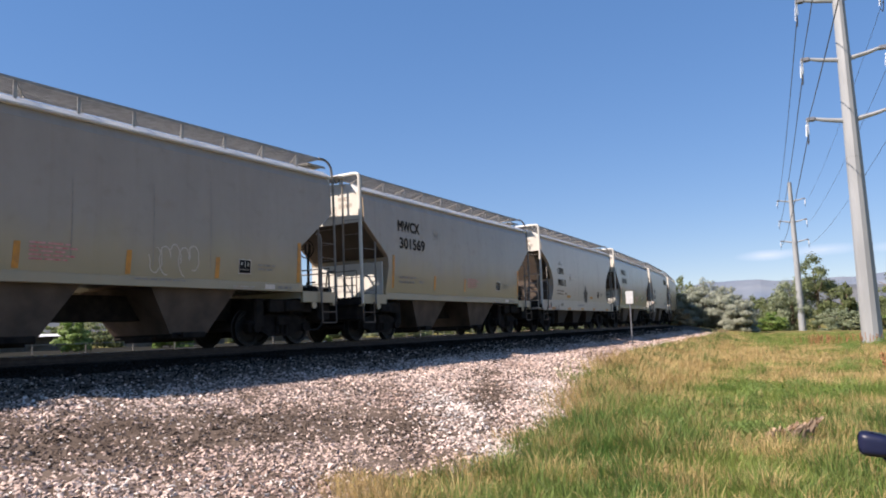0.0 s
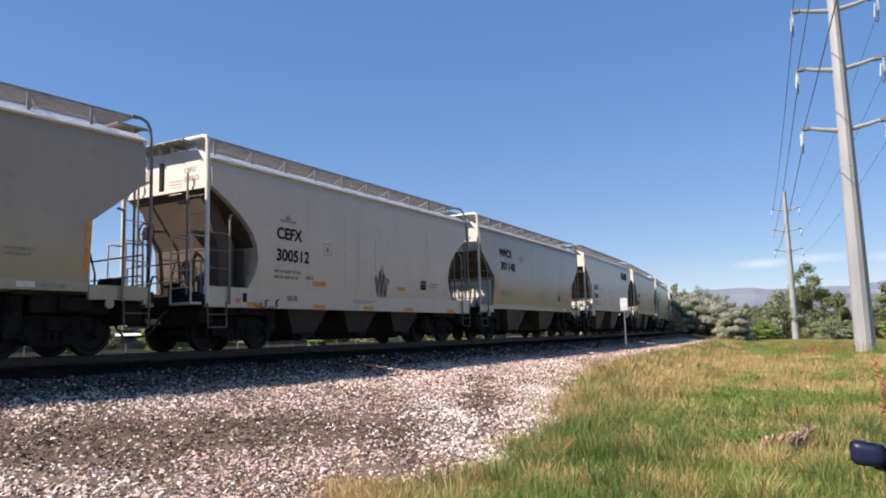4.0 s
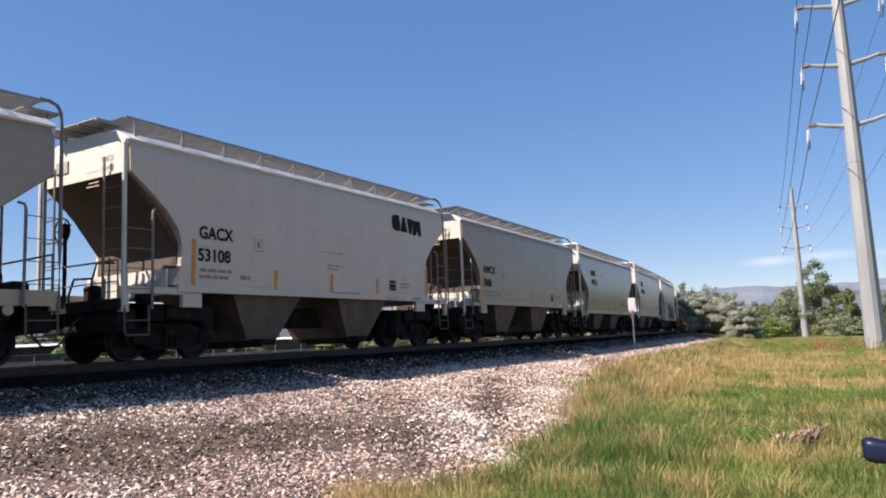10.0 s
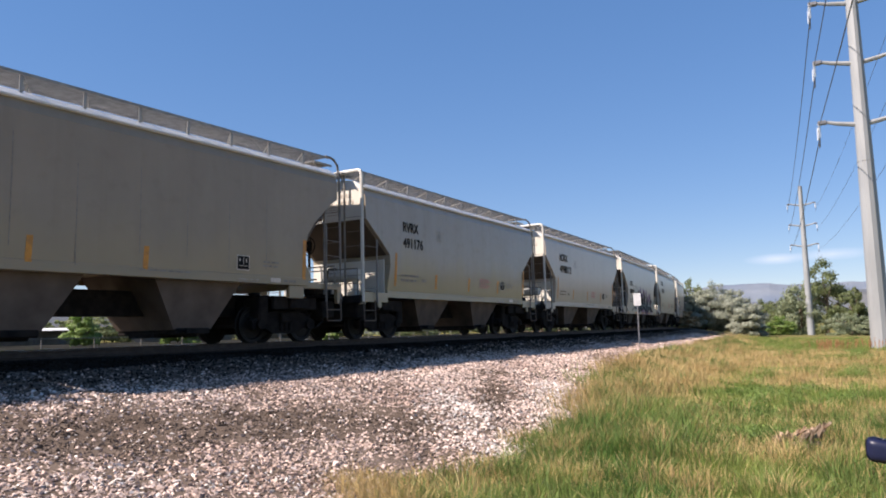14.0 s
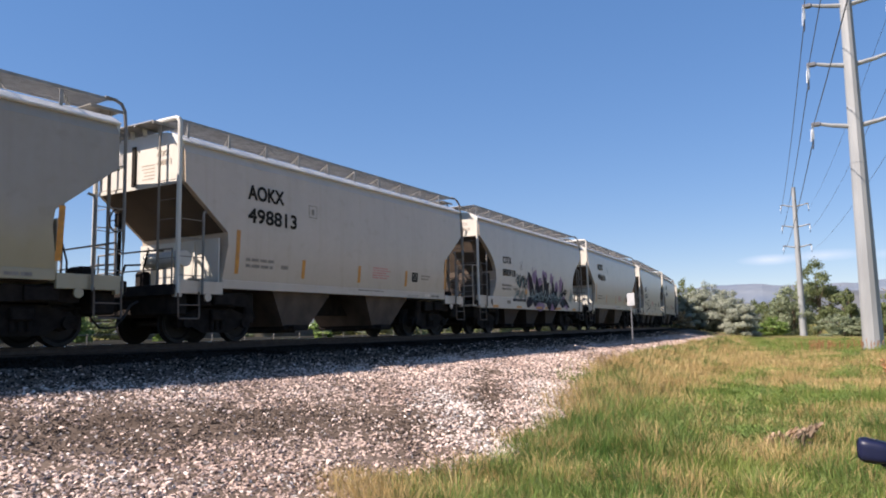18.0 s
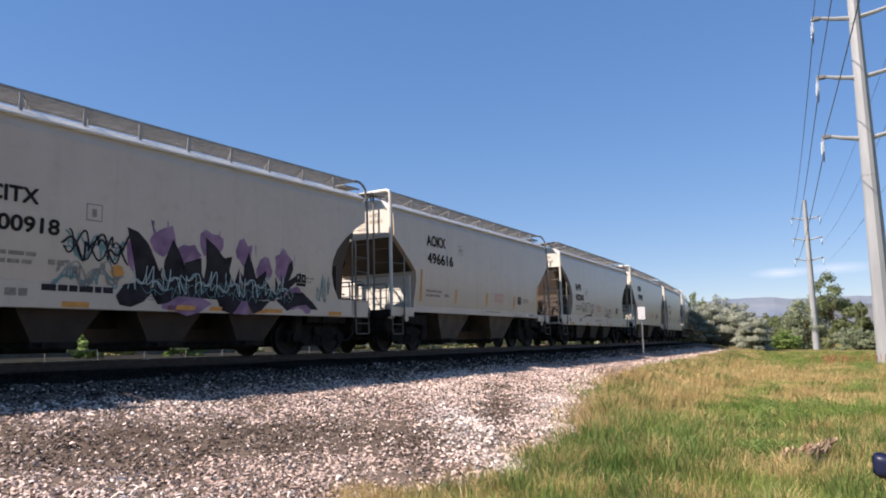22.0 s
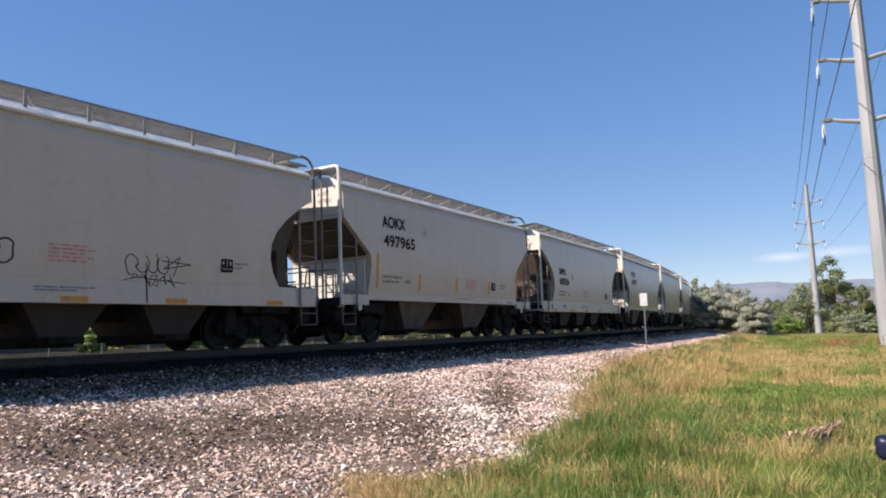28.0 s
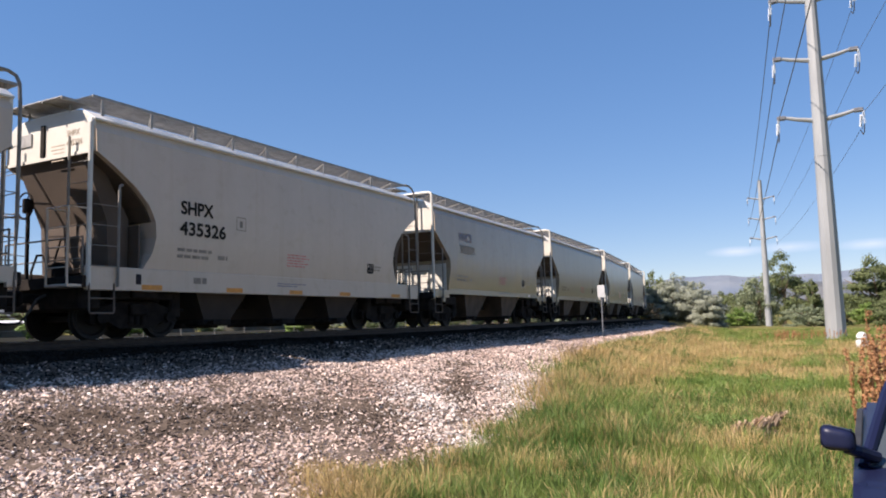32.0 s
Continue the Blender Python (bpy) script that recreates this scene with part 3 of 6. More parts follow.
def end_print_mesh(kind, y0, z0, rows, w, p):
    """Rows of small print on the upper end."""
    x = shape_of(kind)[0][0] - 0.040
    bm = bmesh.new()
    rnd = random.Random(2)
    for k in range(rows):
        z = z0 - k * p
        a, b, h = y0, y0 + w * rnd.uniform(0.8, 1.0), 0.32 * p
        bm.faces.new([bm.verts.new(q) for q in ((x, a, z), (x, b, z), (x, b, z + h), (x, a, z + h))])
    return finish(bm, "end_print")


def end_card_mesh(kind):
    x = shape_of(kind)[0][0]
    bm = bmesh.new()
    box(bm, x - 0.065, x - 0.037, 0.55, 0.98, 4.22, 4.50, 0.008)
    return finish(bm, "card_holder")


def crosswalk_mesh(kind):
    """The short grating across the roof's end."""
    bm = bmesh.new()
    e = EAVE[kind]
    box(bm, -6.72, -5.98, -0.95, 0.95, e + 0.42, e + 0.45, 0.006)
    for y in (-0.95, -0.32, 0.32, 0.95):
        box(bm, -6.73, -5.97, y - 0.015, y + 0.015, e + 0.38, e + 0.418)
    for y in (-0.7, 0.7):
        box(bm, -6.36, -6.32, y - 0.02, y + 0.02, e + 0.22, e + 0.40)
    return finish(bm, "crosswalk")


def slope_sheet_mesh(kind):
    """The sloping hopper floor behind the cut-away side, dusty brown with its shade painted in, down to the bulkhead.
    """
    out = [p for p in shape_of(kind) if p[0] < 0][1:]
    out = [p for p in out if p[1] > 2.45]
    if kind == "curved":
        out = [out[0], (-5.62, 3.30), out[-1]]
    if kind == "curved":
        out.append((-5.00, 1.96))
    front = [(x - 0.035, z - 0.012) for x, z in out]
    bm = bmesh.new()
    prism(bm, front + [(x + 0.05, z) for x, z in out[::-1]], -1.40, 1.40)
    return finish(bm, "slope_sheet")


def hopper_nose_mesh():
    """The steeper end hopper that stands out under the slope sheet of the deep-silled cars."""
    bm = bmesh.new()
    prism(bm, [(-6.30, 3.82), (-5.74, 2.52), (-5.68, 1.45), (-5.2, 1.45), (-5.2, 2.6), (-5.75, 3.5)], -1.12, 1.12)
    return finish(bm, "hopper_nose")


def bulkhead_mesh(kind):
    """The upright sheet from the sill to the foot of the slope sheet."""
    bm = bmesh.new()
    x, z0 = {"angled": (-5.15, 1.20), "tall": (-5.15, 1.20), "curved": (-5.28, 1.40), "round": (-5.14, 1.10)}[kind]
    top = 1.98 if kind == "curved" else 2.45
    box(bm, x - 0.02, x + 0.02, -1.40, 1.40, z0, top)
    for y in (-0.62, 0.10, 0.75):
        box(bm, x - 0.07, x - 0.021, y - 0.03, y + 0.03, z0, top - 0.04)
    return finish(bm, "end_bulkhead")


def gear_box_mesh(x0, x1, y0, y1, z0, z1):
    """One of the dark blocks of the brake gear on the end platform, with its bolted flange."""
    bm = bmesh.new()
    box(bm, x0, x1, y0, y1, z0, z1, 0.05)
    return finish(bm, "brake_block")


def pipe_mesh(y, z, r):
    bm = bmesh.new()
    tube(bm, [(-6.05, y, 1.25), (-6.02, y + 0.05, z * 0.8), (-5.85, y + 0.12, z), (-5.35, y + 0.2, z + 0.05)], r, 6)
    return finish(bm, "brake_pipe")


GEAR = (("brake_valve", (-6.02, -5.72, 0.15, 0.50, 1.27, 1.70)), ("brake_cylinder", (-5.80, -5.45, -1.20, -0.95, 1.22, 1.45)), ("air_reservoir", (-6.05, -5.7, 0.75, 1.25, 1.25, 1.58)))
PIPES = ((0.12, 2.2, 0.024), (0.95, 1.9, 0.03))


DRAFT = (("bolster", (-5.25, -4.6, -1.38, 1.38, 0.86, 1.16, 0.03)), ("draft_pocket", (-6.38, -3.7, -0.62, 0.62, 0.60, 1.10, 0.04)), ("end_casting", (-6.45, -5.95, -1.28, 1.28, 0.62, 1.10, 0.04)),
         ("brake_beam", (-4.05, -3.72, -1.15, 1.15, 0.42, 1.20, 0.05)), ("side_bearer", (-5.7, -4.1, -1.28, -1.16, 0.84, 1.18, 0.02)), ("side_bearer", (-5.7, -4.1, 1.16, 1.28, 0.84, 1.18, 0.02)))


def block_mesh(x0, x1, y0, y1, z0, z1, bevel):
    bm = bmesh.new()
    box(bm, x0, x1, y0, y1, z0, z1, bevel)
    return finish(bm, "block")


def brake_rod_mesh(y):
    bm = bmesh.new()
    tube(bm, [(-6.3, y, 0.80), (-5.5, y * 0.9, 0.70), (-3.6, y, 0.62)], 0.035, 6)
    return finish(bm, "brake_rod")


def gate_mesh():
    bm = bmesh.new()
    box(bm, -0.48, 0.48, -1.08, 1.08, 0.24, 0.40, 0.03)
    box(bm, -0.60, 0.60, -0.5, 0.5, 0.18, 0.30, 0.02)
    tube(bm, [(-0.30, -1.26, 0.33), (-0.30, 1.26, 0.33)], 0.035, 8)
    box(bm, -0.36, -0.24, -1.30, -1.24, 0.27, 0.39)
    return finish(bm, "outlet_gate")


def sill_mesh(kind):
    bm = bmesh.new()
    z0, z1 = SILL[kind]
    w = flank_width(kind, z1) + 0.018
    x0, x1 = (-6.46, 6.46 + REAR) if kind == "round" else (-5.10, 5.10 + REAR)
    for y in (-1, 1):
        y0, y1 = sorted((y * 1.40, y * w))
        box(bm, x0, x1, y0, y1, z0, z1, 0.012)
    return finish(bm, "side_sill")


def end_sill_mesh(kind):
    """The stub of the side sill out to the end of the platform, with its gusset."""
    bm = bmesh.new()
    if kind in ("angled", "tall"):
        box(bm, -6.48, -5.105, -1.50, -1.40, 1.10, 1.40, 0.012)
        box(bm, -6.48, -6.30, -1.51, -1.39, 1.02, 1.16, 0.01)
        turned(bm, [(0.035, -1.50), (0.10, -1.50), (0.10, -1.46), (0.035, -1.46)], 12, (-5.55, 0, 1.03), "Y")
    else:
        box(bm, -6.48, -4.60, -1.515, -1.40, 1.40, 1.56, 0.012)
        box(bm, -4.95, -4.40, -1.512, -1.40, 1.13, 1.455, 0.01)
        box(bm, -6.48, -6.30, -1.51, -1.39, 1.02, 1.42, 0.01)
    return finish(bm, "sill_stub")


def platform_mesh():
    """The dark end sill, draft sill, tread plate and struts of the end platform."""
    bm = bmesh.new()
    box(bm, -6.56, -6.40, -1.5, 1.5, 1.06, 1.30, 0.012)
    box(bm, -6.41, -5.0, -0.30, 0.30, 0.86, 1.26, 0.012)
    box(bm, -6.40, -5.0, -1.40, 1.40, 1.19, 1.205)
    return finish(bm, "end_platform")


def end_post_mesh(kind, hoop):
    """A corner post: with a hoop it bends over into a grab rail across the end, otherwise it stops at the eave."""
    bm = bmesh.new()
    e = EAVE[kind]
    if hoop:
        tube(bm, [(-6.42, -1.49, 1.1), (-6.42, -1.49, e + 0.36), (-6.42, -1.46, e + 0.46), (-6.42, -1.36, e + 0.50), (-6.42, -0.9, e + 0.50), (-6.42, -0.30, e + 0.48), (-6.38, -0.22, e + 0.40), (-6.36, -0.22, e + 0.24)], 0.055, 8)
    else:
        tube(bm, [(-6.42, -1.49, 1.1), (-6.42, -1.49, e - 0.12), (-6.38, -1.46, e - 0.04)], 0.05, 8)
    return finish(bm, "corner_post")


def rear_rail_mesh(kind):
    """The pipe that bends from the walkway's end down to the corner."""
    bm = bmesh.new()
    e = EAVE[kind]
    tube(bm, [(-6.10, -1.27, e + 0.54), (-6.32, -1.28, e + 0.53), (-6.44, -1.32, e + 0.46), (-6.47, -1.40, e + 0.30), (-6.46, -1.47, e - 0.15), (-6.45, -1.50, 2.2), (-6.45, -1.50, 1.15)], 0.036, 7)
    return finish(bm, "end_grab_rail")


def ladder_mesh(side, kind):
    """side: rungs on the flank; otherwise rungs across the end."""
    bm = bmesh.new()
    top = 3.25 if kind in ("round", "curved") else 3.0
    if side:
        tube(bm, [(-5.78, -1.56, 1.08), (-5.78, -1.57, top - 0.14), (-5.76, -1.56, top - 0.04), (-5.66, -1.50, top)], 0.030, 6)
        for k in range(4):
            z = 1.50 + k * 0.42
            tube(bm, [(-6.42, -1.53, z), (-5.78, -1.57, z)], 0.010, 5)
    else:
        tube(bm, [(-6.47, -0.88, 1.25), (-6.47, -0.88, EAVE[kind] + (0.46 if kind == "angled" else -0.35))], 0.030, 6)
        for k in range(6):
            z = 1.45 + k * 0.44
            tube(bm, [(-6.44, -1.47, z), (-6.47, -0.88, z)], 0.009, 5)
    return finish(bm, "ladder")


def end_cage_mesh():
    """The light railing round the end platform of the deep-silled cars."""
    bm = bmesh.new()
    for y in (-1.46, -0.80):
        tube(bm, [(-6.86, y, 1.10), (-6.86, y, 2.66), (-6.44, y, 2.66)], 0.026, 6)
    for z in (1.45, 1.85, 2.25, 2.66):
        tube(bm, [(-6.86, -1.46, z), (-6.86, -0.80, z)], 0.014, 5)
    box(bm, -6.88, -6.46, -1.48, -0.78, 1.06, 1.12, 0.01)
    return finish(bm, "platform_railing")


def step_mesh():
    bm = bmesh.new()
    tube(bm, [(-6.42, -1.52, 1.15), (-6.42, -1.54, 0.58), (-6.40, -1.54, 0.54), (-5.86, -1.54, 0.54), (-5.84, -1.54, 0.58), (-5.84, -1.52, 1.15)], 0.022, 6)
    tube(bm, [(-6.42, -1.54, 0.84), (-5.84, -1.54, 0.84)], 0.018, 6)
    return finish(bm, "stirrup_step")


def coupler_mesh():
    bm = bmesh.new()
    box(bm, -7.12, -6.5, -0.10, 0.10, 0.78, 0.98, 0.02)
    box(bm, -7.28, -7.05, -0.19, 0.15, 0.72, 1.02, 0.04)
    box(bm, -7.27, -7.2, 0.12, 0.22, 0.74, 1.0, 0.02)
    return finish(bm, "coupler")


def hose_mesh():
    bm = bmesh.new()
    tube(bm, [(-6.55, -0.35, 0.95), (-6.75, -0.36, 0.85), (-6.92, -0.34, 0.55), (-7.05, -0.28, 0.38), (-7.25, -0.15, 0.36)], 0.028, 6)
    return finish(bm, "air_hose")


def brake_gear_mesh():
    """The air tank on its brackets and the low handrail of the end platform."""
    bm = bmesh.new()
    tube(bm, [(-5.75, -0.95, 1.95), (-5.75, 0.35, 1.95)], 0.19, 14)
    for y in (-0.75, 0.15):
        box(bm, -5.85, -5.65, y - 0.04, y + 0.04, 1.24, 1.82)
    return finish(bm, "air_tank")


def platform_rail_mesh():
    bm = bmesh.new()
    tube(bm, [(-6.42, -1.3, 1.22), (-6.42, -1.3, 2.10), (-6.42, 1.3, 2.10), (-6.42, 1.3, 1.22)], 0.022, 6)
    tube(bm, [(-6.42, -1.3, 1.66), (-6.42, 1.3, 1.66)], 0.016, 6)
    return finish(bm, "end_handrail")


def brake_wheel_mesh():
    bm = bmesh.new()
    pts = [(-6.48, 0.55 + 0.28 * math.cos(a * math.pi / 8), 2.9 + 0.28 * math.sin(a * math.pi / 8)) for a in range(17)]
    tube(bm, pts, 0.02, 6)
    for a in range(3):
        tube(bm, [(-6.48, 0.55, 2.9), (-6.48, 0.55 + 0.28 * math.cos(a * 2.1), 2.9 + 0.28 * math.sin(a * 2.1))], 0.015, 5)
    box(bm, -6.5, -6.36, 0.46, 0.64, 2.74, 3.06, 0.02)
    box(bm, -6.44, -6.38, 0.52, 0.58, 1.2, 2.8)
    return finish(bm, "brake_wheel")


def truck_frame_mesh():
    bm = bmesh.new()
    for y in (-1, 1):
        out = [(-1.12, 0.34), (-1.14, 0.56), (-0.92, 0.66), (-0.45, 0.80), (0.45, 0.80), (0.92, 0.66), (1.14, 0.56), (1.12, 0.34), (0.70, 0.36), (0.42, 0.22), (-0.42, 0.22), (-0.70, 0.36)]
        y0, y1 = sorted((y * 0.92, y * 1.08))
        prism(bm, out, y0, y1)
        for x in (-0.89, 0.89):
            tube(bm, [(x, y * 1.05, 0.457), (x, y * 1.16, 0.457)], 0.13, 10)
    box(bm, -0.22, 0.22, -1.2, 1.2, 0.50, 0.76, 0.03)
    for y in (-1, 1):
        for x in (-0.16, 0, 0.16):
            tube(bm, [(x, y * 1.10, 0.30), (x, y * 1.10, 0.52)], 0.055, 8)
    box(bm, -0.3, 0.3, -0.3, 0.3, 0.74, 0.90, 0.02)
    for x in (-0.42, 0.42):
        box(bm, x - 0.05, x + 0.05, -0.8, 0.8, 0.38, 0.5)
    return finish(bm, "truck")


def wheelset_mesh():
    """Two flanged wheels on one axle, about the axle's middle."""
    bm = bmesh.new()
    for y in (-1, 1):
        y0 = y * 0.68
        prof = [(0.06, 0.0), (0.13, 0.0), (0.14, 0.02), (0.34, 0.03), (0.38, 0.0), (0.485, 0.0), (0.485, 0.025), (0.457, 0.04), (0.452, 0.135), (0.38, 0.135), (0.34, 0.09), (0.16, 0.11), (0.13, 0.17), (0.06, 0.17)]
        turned(bm, [(r, y0 + y * h) for r, h in prof], 20, axis="Y")
    tube(bm, [(0, -1.13, 0), (0, 1.13, 0)], 0.075, 10)
    for y in (-1.14, 1.14):
        box(bm, -0.045, 0.045, y - 0.012, y + 0.012, -0.012, 0.012)
    return finish(bm, "wheelset")


MESHES = {}


def shared(key, maker, *args):
    if key not in MESHES:
        MESHES[key] = maker(*args)
    return MESHES[key]


TURN = Matrix.Translation((REAR, 0, 0)) @ Matrix.Rotation(math.pi, 4, "Z")            # the same piece at the car's other end
TRUCK_X = 4.92
WHEELSETS = []


def flank_at(kind, z):
    z1 = SILL[kind][1]
    return -flank_width(kind, z) if z > z1 + 0.004 else -(flank_width(kind, z1) + 0.018)


LETTERS = []


def fit_letters():
    """Turn each stencil into a mesh of its width on the car, its strokes thickened."""
    bpy.context.view_layer.update()
    deps = bpy.context.evaluated_depsgraph_get()
    for ob, width, material, bold in LETTERS:
        me = bpy.data.meshes.new_from_object(ob.evaluated_get(deps))
        v = np.array([p.co[:] for p in me.vertices])
        polys = [list(p.vertices) for p in me.polygons]
        v[:, 0] *= width / max(v[:, 0].max(), 0.01)
        spans = sorted((v[p, 0].min(), v[p, 0].max(), n) for n, p in enumerate(polys))
        glyphs, reach = [], -1.0
        for lo, hi, n in spans:
            if lo > reach + 1e-4:
                glyphs.append([])
            glyphs[-1].append(polys[n])
            reach = max(reach, hi)
        for shapes in glyphs:
            used = sorted({i for p in shapes for i in p})
            at = {i: q for q, i in enumerate(used)}
            g = v[used]
            V, F = [], []
            for k, (dx, dy) in enumerate(((-1, 0), (1, 0), (0, 1), (0, -1), (0.7, 0.7), (-0.7, 0.7), (0.7, -0.7), (-0.7, -0.7))):
                F += [[at[i] + len(g) * k for i in p] for p in shapes]
                V.append(g + (dx * bold, dy * bold, 0.0003 * k))
            out = bpy.data.meshes.new("stencil_letter")
            out.from_pydata(np.concatenate(V).tolist(), [], F)
            out.materials.append(material)
            flat = new("stencil_letter", out)
            flat.parent, flat.matrix_basis = ob.parent, ob.matrix_basis.copy()
        bpy.data.objects.remove(ob)


def letters(car, kind, words, x, z, h, material, width, name="stencil"):
    """Stencilled writing on the flank, its left end x metres behind the front hoop, its foot at z."""
    cu = bpy.data.curves.new(name, "FONT")
    cu.body = words
    cu.size = h / 0.70
    cu.resolution_u = 4
    ob = new(name + "_outline", cu)
    ob.parent = car
    y0, y1 = flank_at(kind, z), flank_at(kind, z + h)
    lean = math.degrees(math.atan2(y0 - y1, h))
    ob.matrix_basis = pose(x - HALF, y0 - 0.009, z, 90 + lean)
    LETTERS.append((ob, width, material, h * 0.046))
    return ob


def end_letters(car, kind, words, z, width):
    """Small stencils on the upper end sheet, towards the near corner."""
    cu = bpy.data.curves.new("end_stencil", "FONT")
    cu.body, cu.size, cu.resolution_u = words, 0.12 / 0.70, 3
    ob = new("end_stencil_outline", cu)
    ob.parent = car
    ob.matrix_basis = pose(shape_of(kind)[0][0] - 0.042, -0.62, z, 90, 0, -90)
    LETTERS.append((ob, width, M_FAINT, 0.004))


def mark(car, kind, quads, material, name, label="", lift=0.006):
    """Flat painted marks that follow the flank, each an outline of (x, z), x from the front hoop."""
    bm = bmesh.new()
    for q in quads:
        try:
            bm.faces.new([bm.verts.new((x - HALF, 0, z)) for x, z in q])
        except ValueError:
            pass
    bmesh.ops.triangulate(bm, faces=bm.faces[:])
    zs = [v.co.z for v in bm.verts]
    cuts = [SILL[kind][1], SILL[kind][1] + 0.006] + flank_levels(kind)
    for z in cuts:
        if min(zs) < z < max(zs):
            bmesh.ops.bisect_plane(bm, geom=bm.verts[:] + bm.edges[:] + bm.faces[:], plane_co=(0, 0, z), plane_no=(0, 0, 1))
    for v in bm.verts:
        v.co.y = flank_at(kind, v.co.z) - lift
    return part(name, bm, material, car, label)


def rect(x, z, w, h, lean=0.0):
    return [(x, z), (x + w, z), (x + w + lean, z + h), (x + lean, z + h)]


def bars(x, z, rows, material, car, kind, h=0.05, pitch=0.085, seed=0, name="small_print"):
    """Print too small to read, as bars."""
    rnd = random.Random(seed)
    out = []
    for k, w in enumerate(rows):
        a = 0.0
        while a < w - 0.05:
            b = min(a + rnd.uniform(0.12, 0.32), w)
            out.append(rect(x + a, z - k * pitch, b - a, h))
            a = b + 0.035
    return mark(car, kind, out, material, name)


def brush(pts, w):
    """A sprayed line as a chain of quads."""
    out = []
    for (x0, z0), (x1, z1) in zip(pts, pts[1:]):
        l = math.hypot(x1 - x0, z1 - z0) or 1
        nx, nz = -(z1 - z0) / l * w / 2, (x1 - x0) / l * w / 2
        out.append([(x0 - nx, z0 - nz), (x1 - nx, z1 - nz), (x1 + nx, z1 + nz), (x0 + nx, z0 + nz)])
    return out


def scribble(x, z, w, h, n, seed, width=0.025):
    rnd = random.Random(seed)
    out = []
    for k in range(n):
        cx = x + w * (k + 0.5) / n
        pts = []
        a0, turn = rnd.uniform(0, 6.28), rnd.choice((-1, 1)) * rnd.uniform(3.0, 5.5)
        for j in range(13):
            a = a0 + turn * j / 12
            pts.append((cx + math.cos(a) * w / n * rnd.uniform(0.5, 0.75), z + h / 2 + math.sin(a) * h * (0.30 + 0.2 * (j / 12))))
        out += brush(pts, width)
    return out


def jag(x, z, w, h, n, seed, width):
    """Angular sprayed strokes, letter beside letter, that spell nothing."""
    rnd = random.Random(seed)
    out = []
    for k in range(n):
        x0, step = x + w * k / n, w / n
        pts = [(x0 + step * rnd.uniform(-0.15, 1.15), z + h * rnd.random()) for q in range(6)]
        out += brush(pts, width)
    return out


def wander(x, z, w, h, seed, width, strands=2):
    """Smooth looping sprayed lines that run on from one side to the other."""
    rnd = random.Random(seed)
    out = []
    for k in range(strands):
        a, b, c = (rnd.uniform(0, 6.28) for q in range(3))
        n = int(80 * w) + 30
        loops = 15.0 * w / strands ** 0.4
        pts = [(x + w * u + 0.08 * math.sin(loops * u * 1.3 + c), z + h * (0.5 + 0.30 * math.sin(loops * u + a) + 0.24 * math.sin(loops * 2.3 * u + b))) for u in (q / n for q in range(n + 1))]
        out += brush(pts, width * rnd.uniform(0.8, 1.15))
    return out


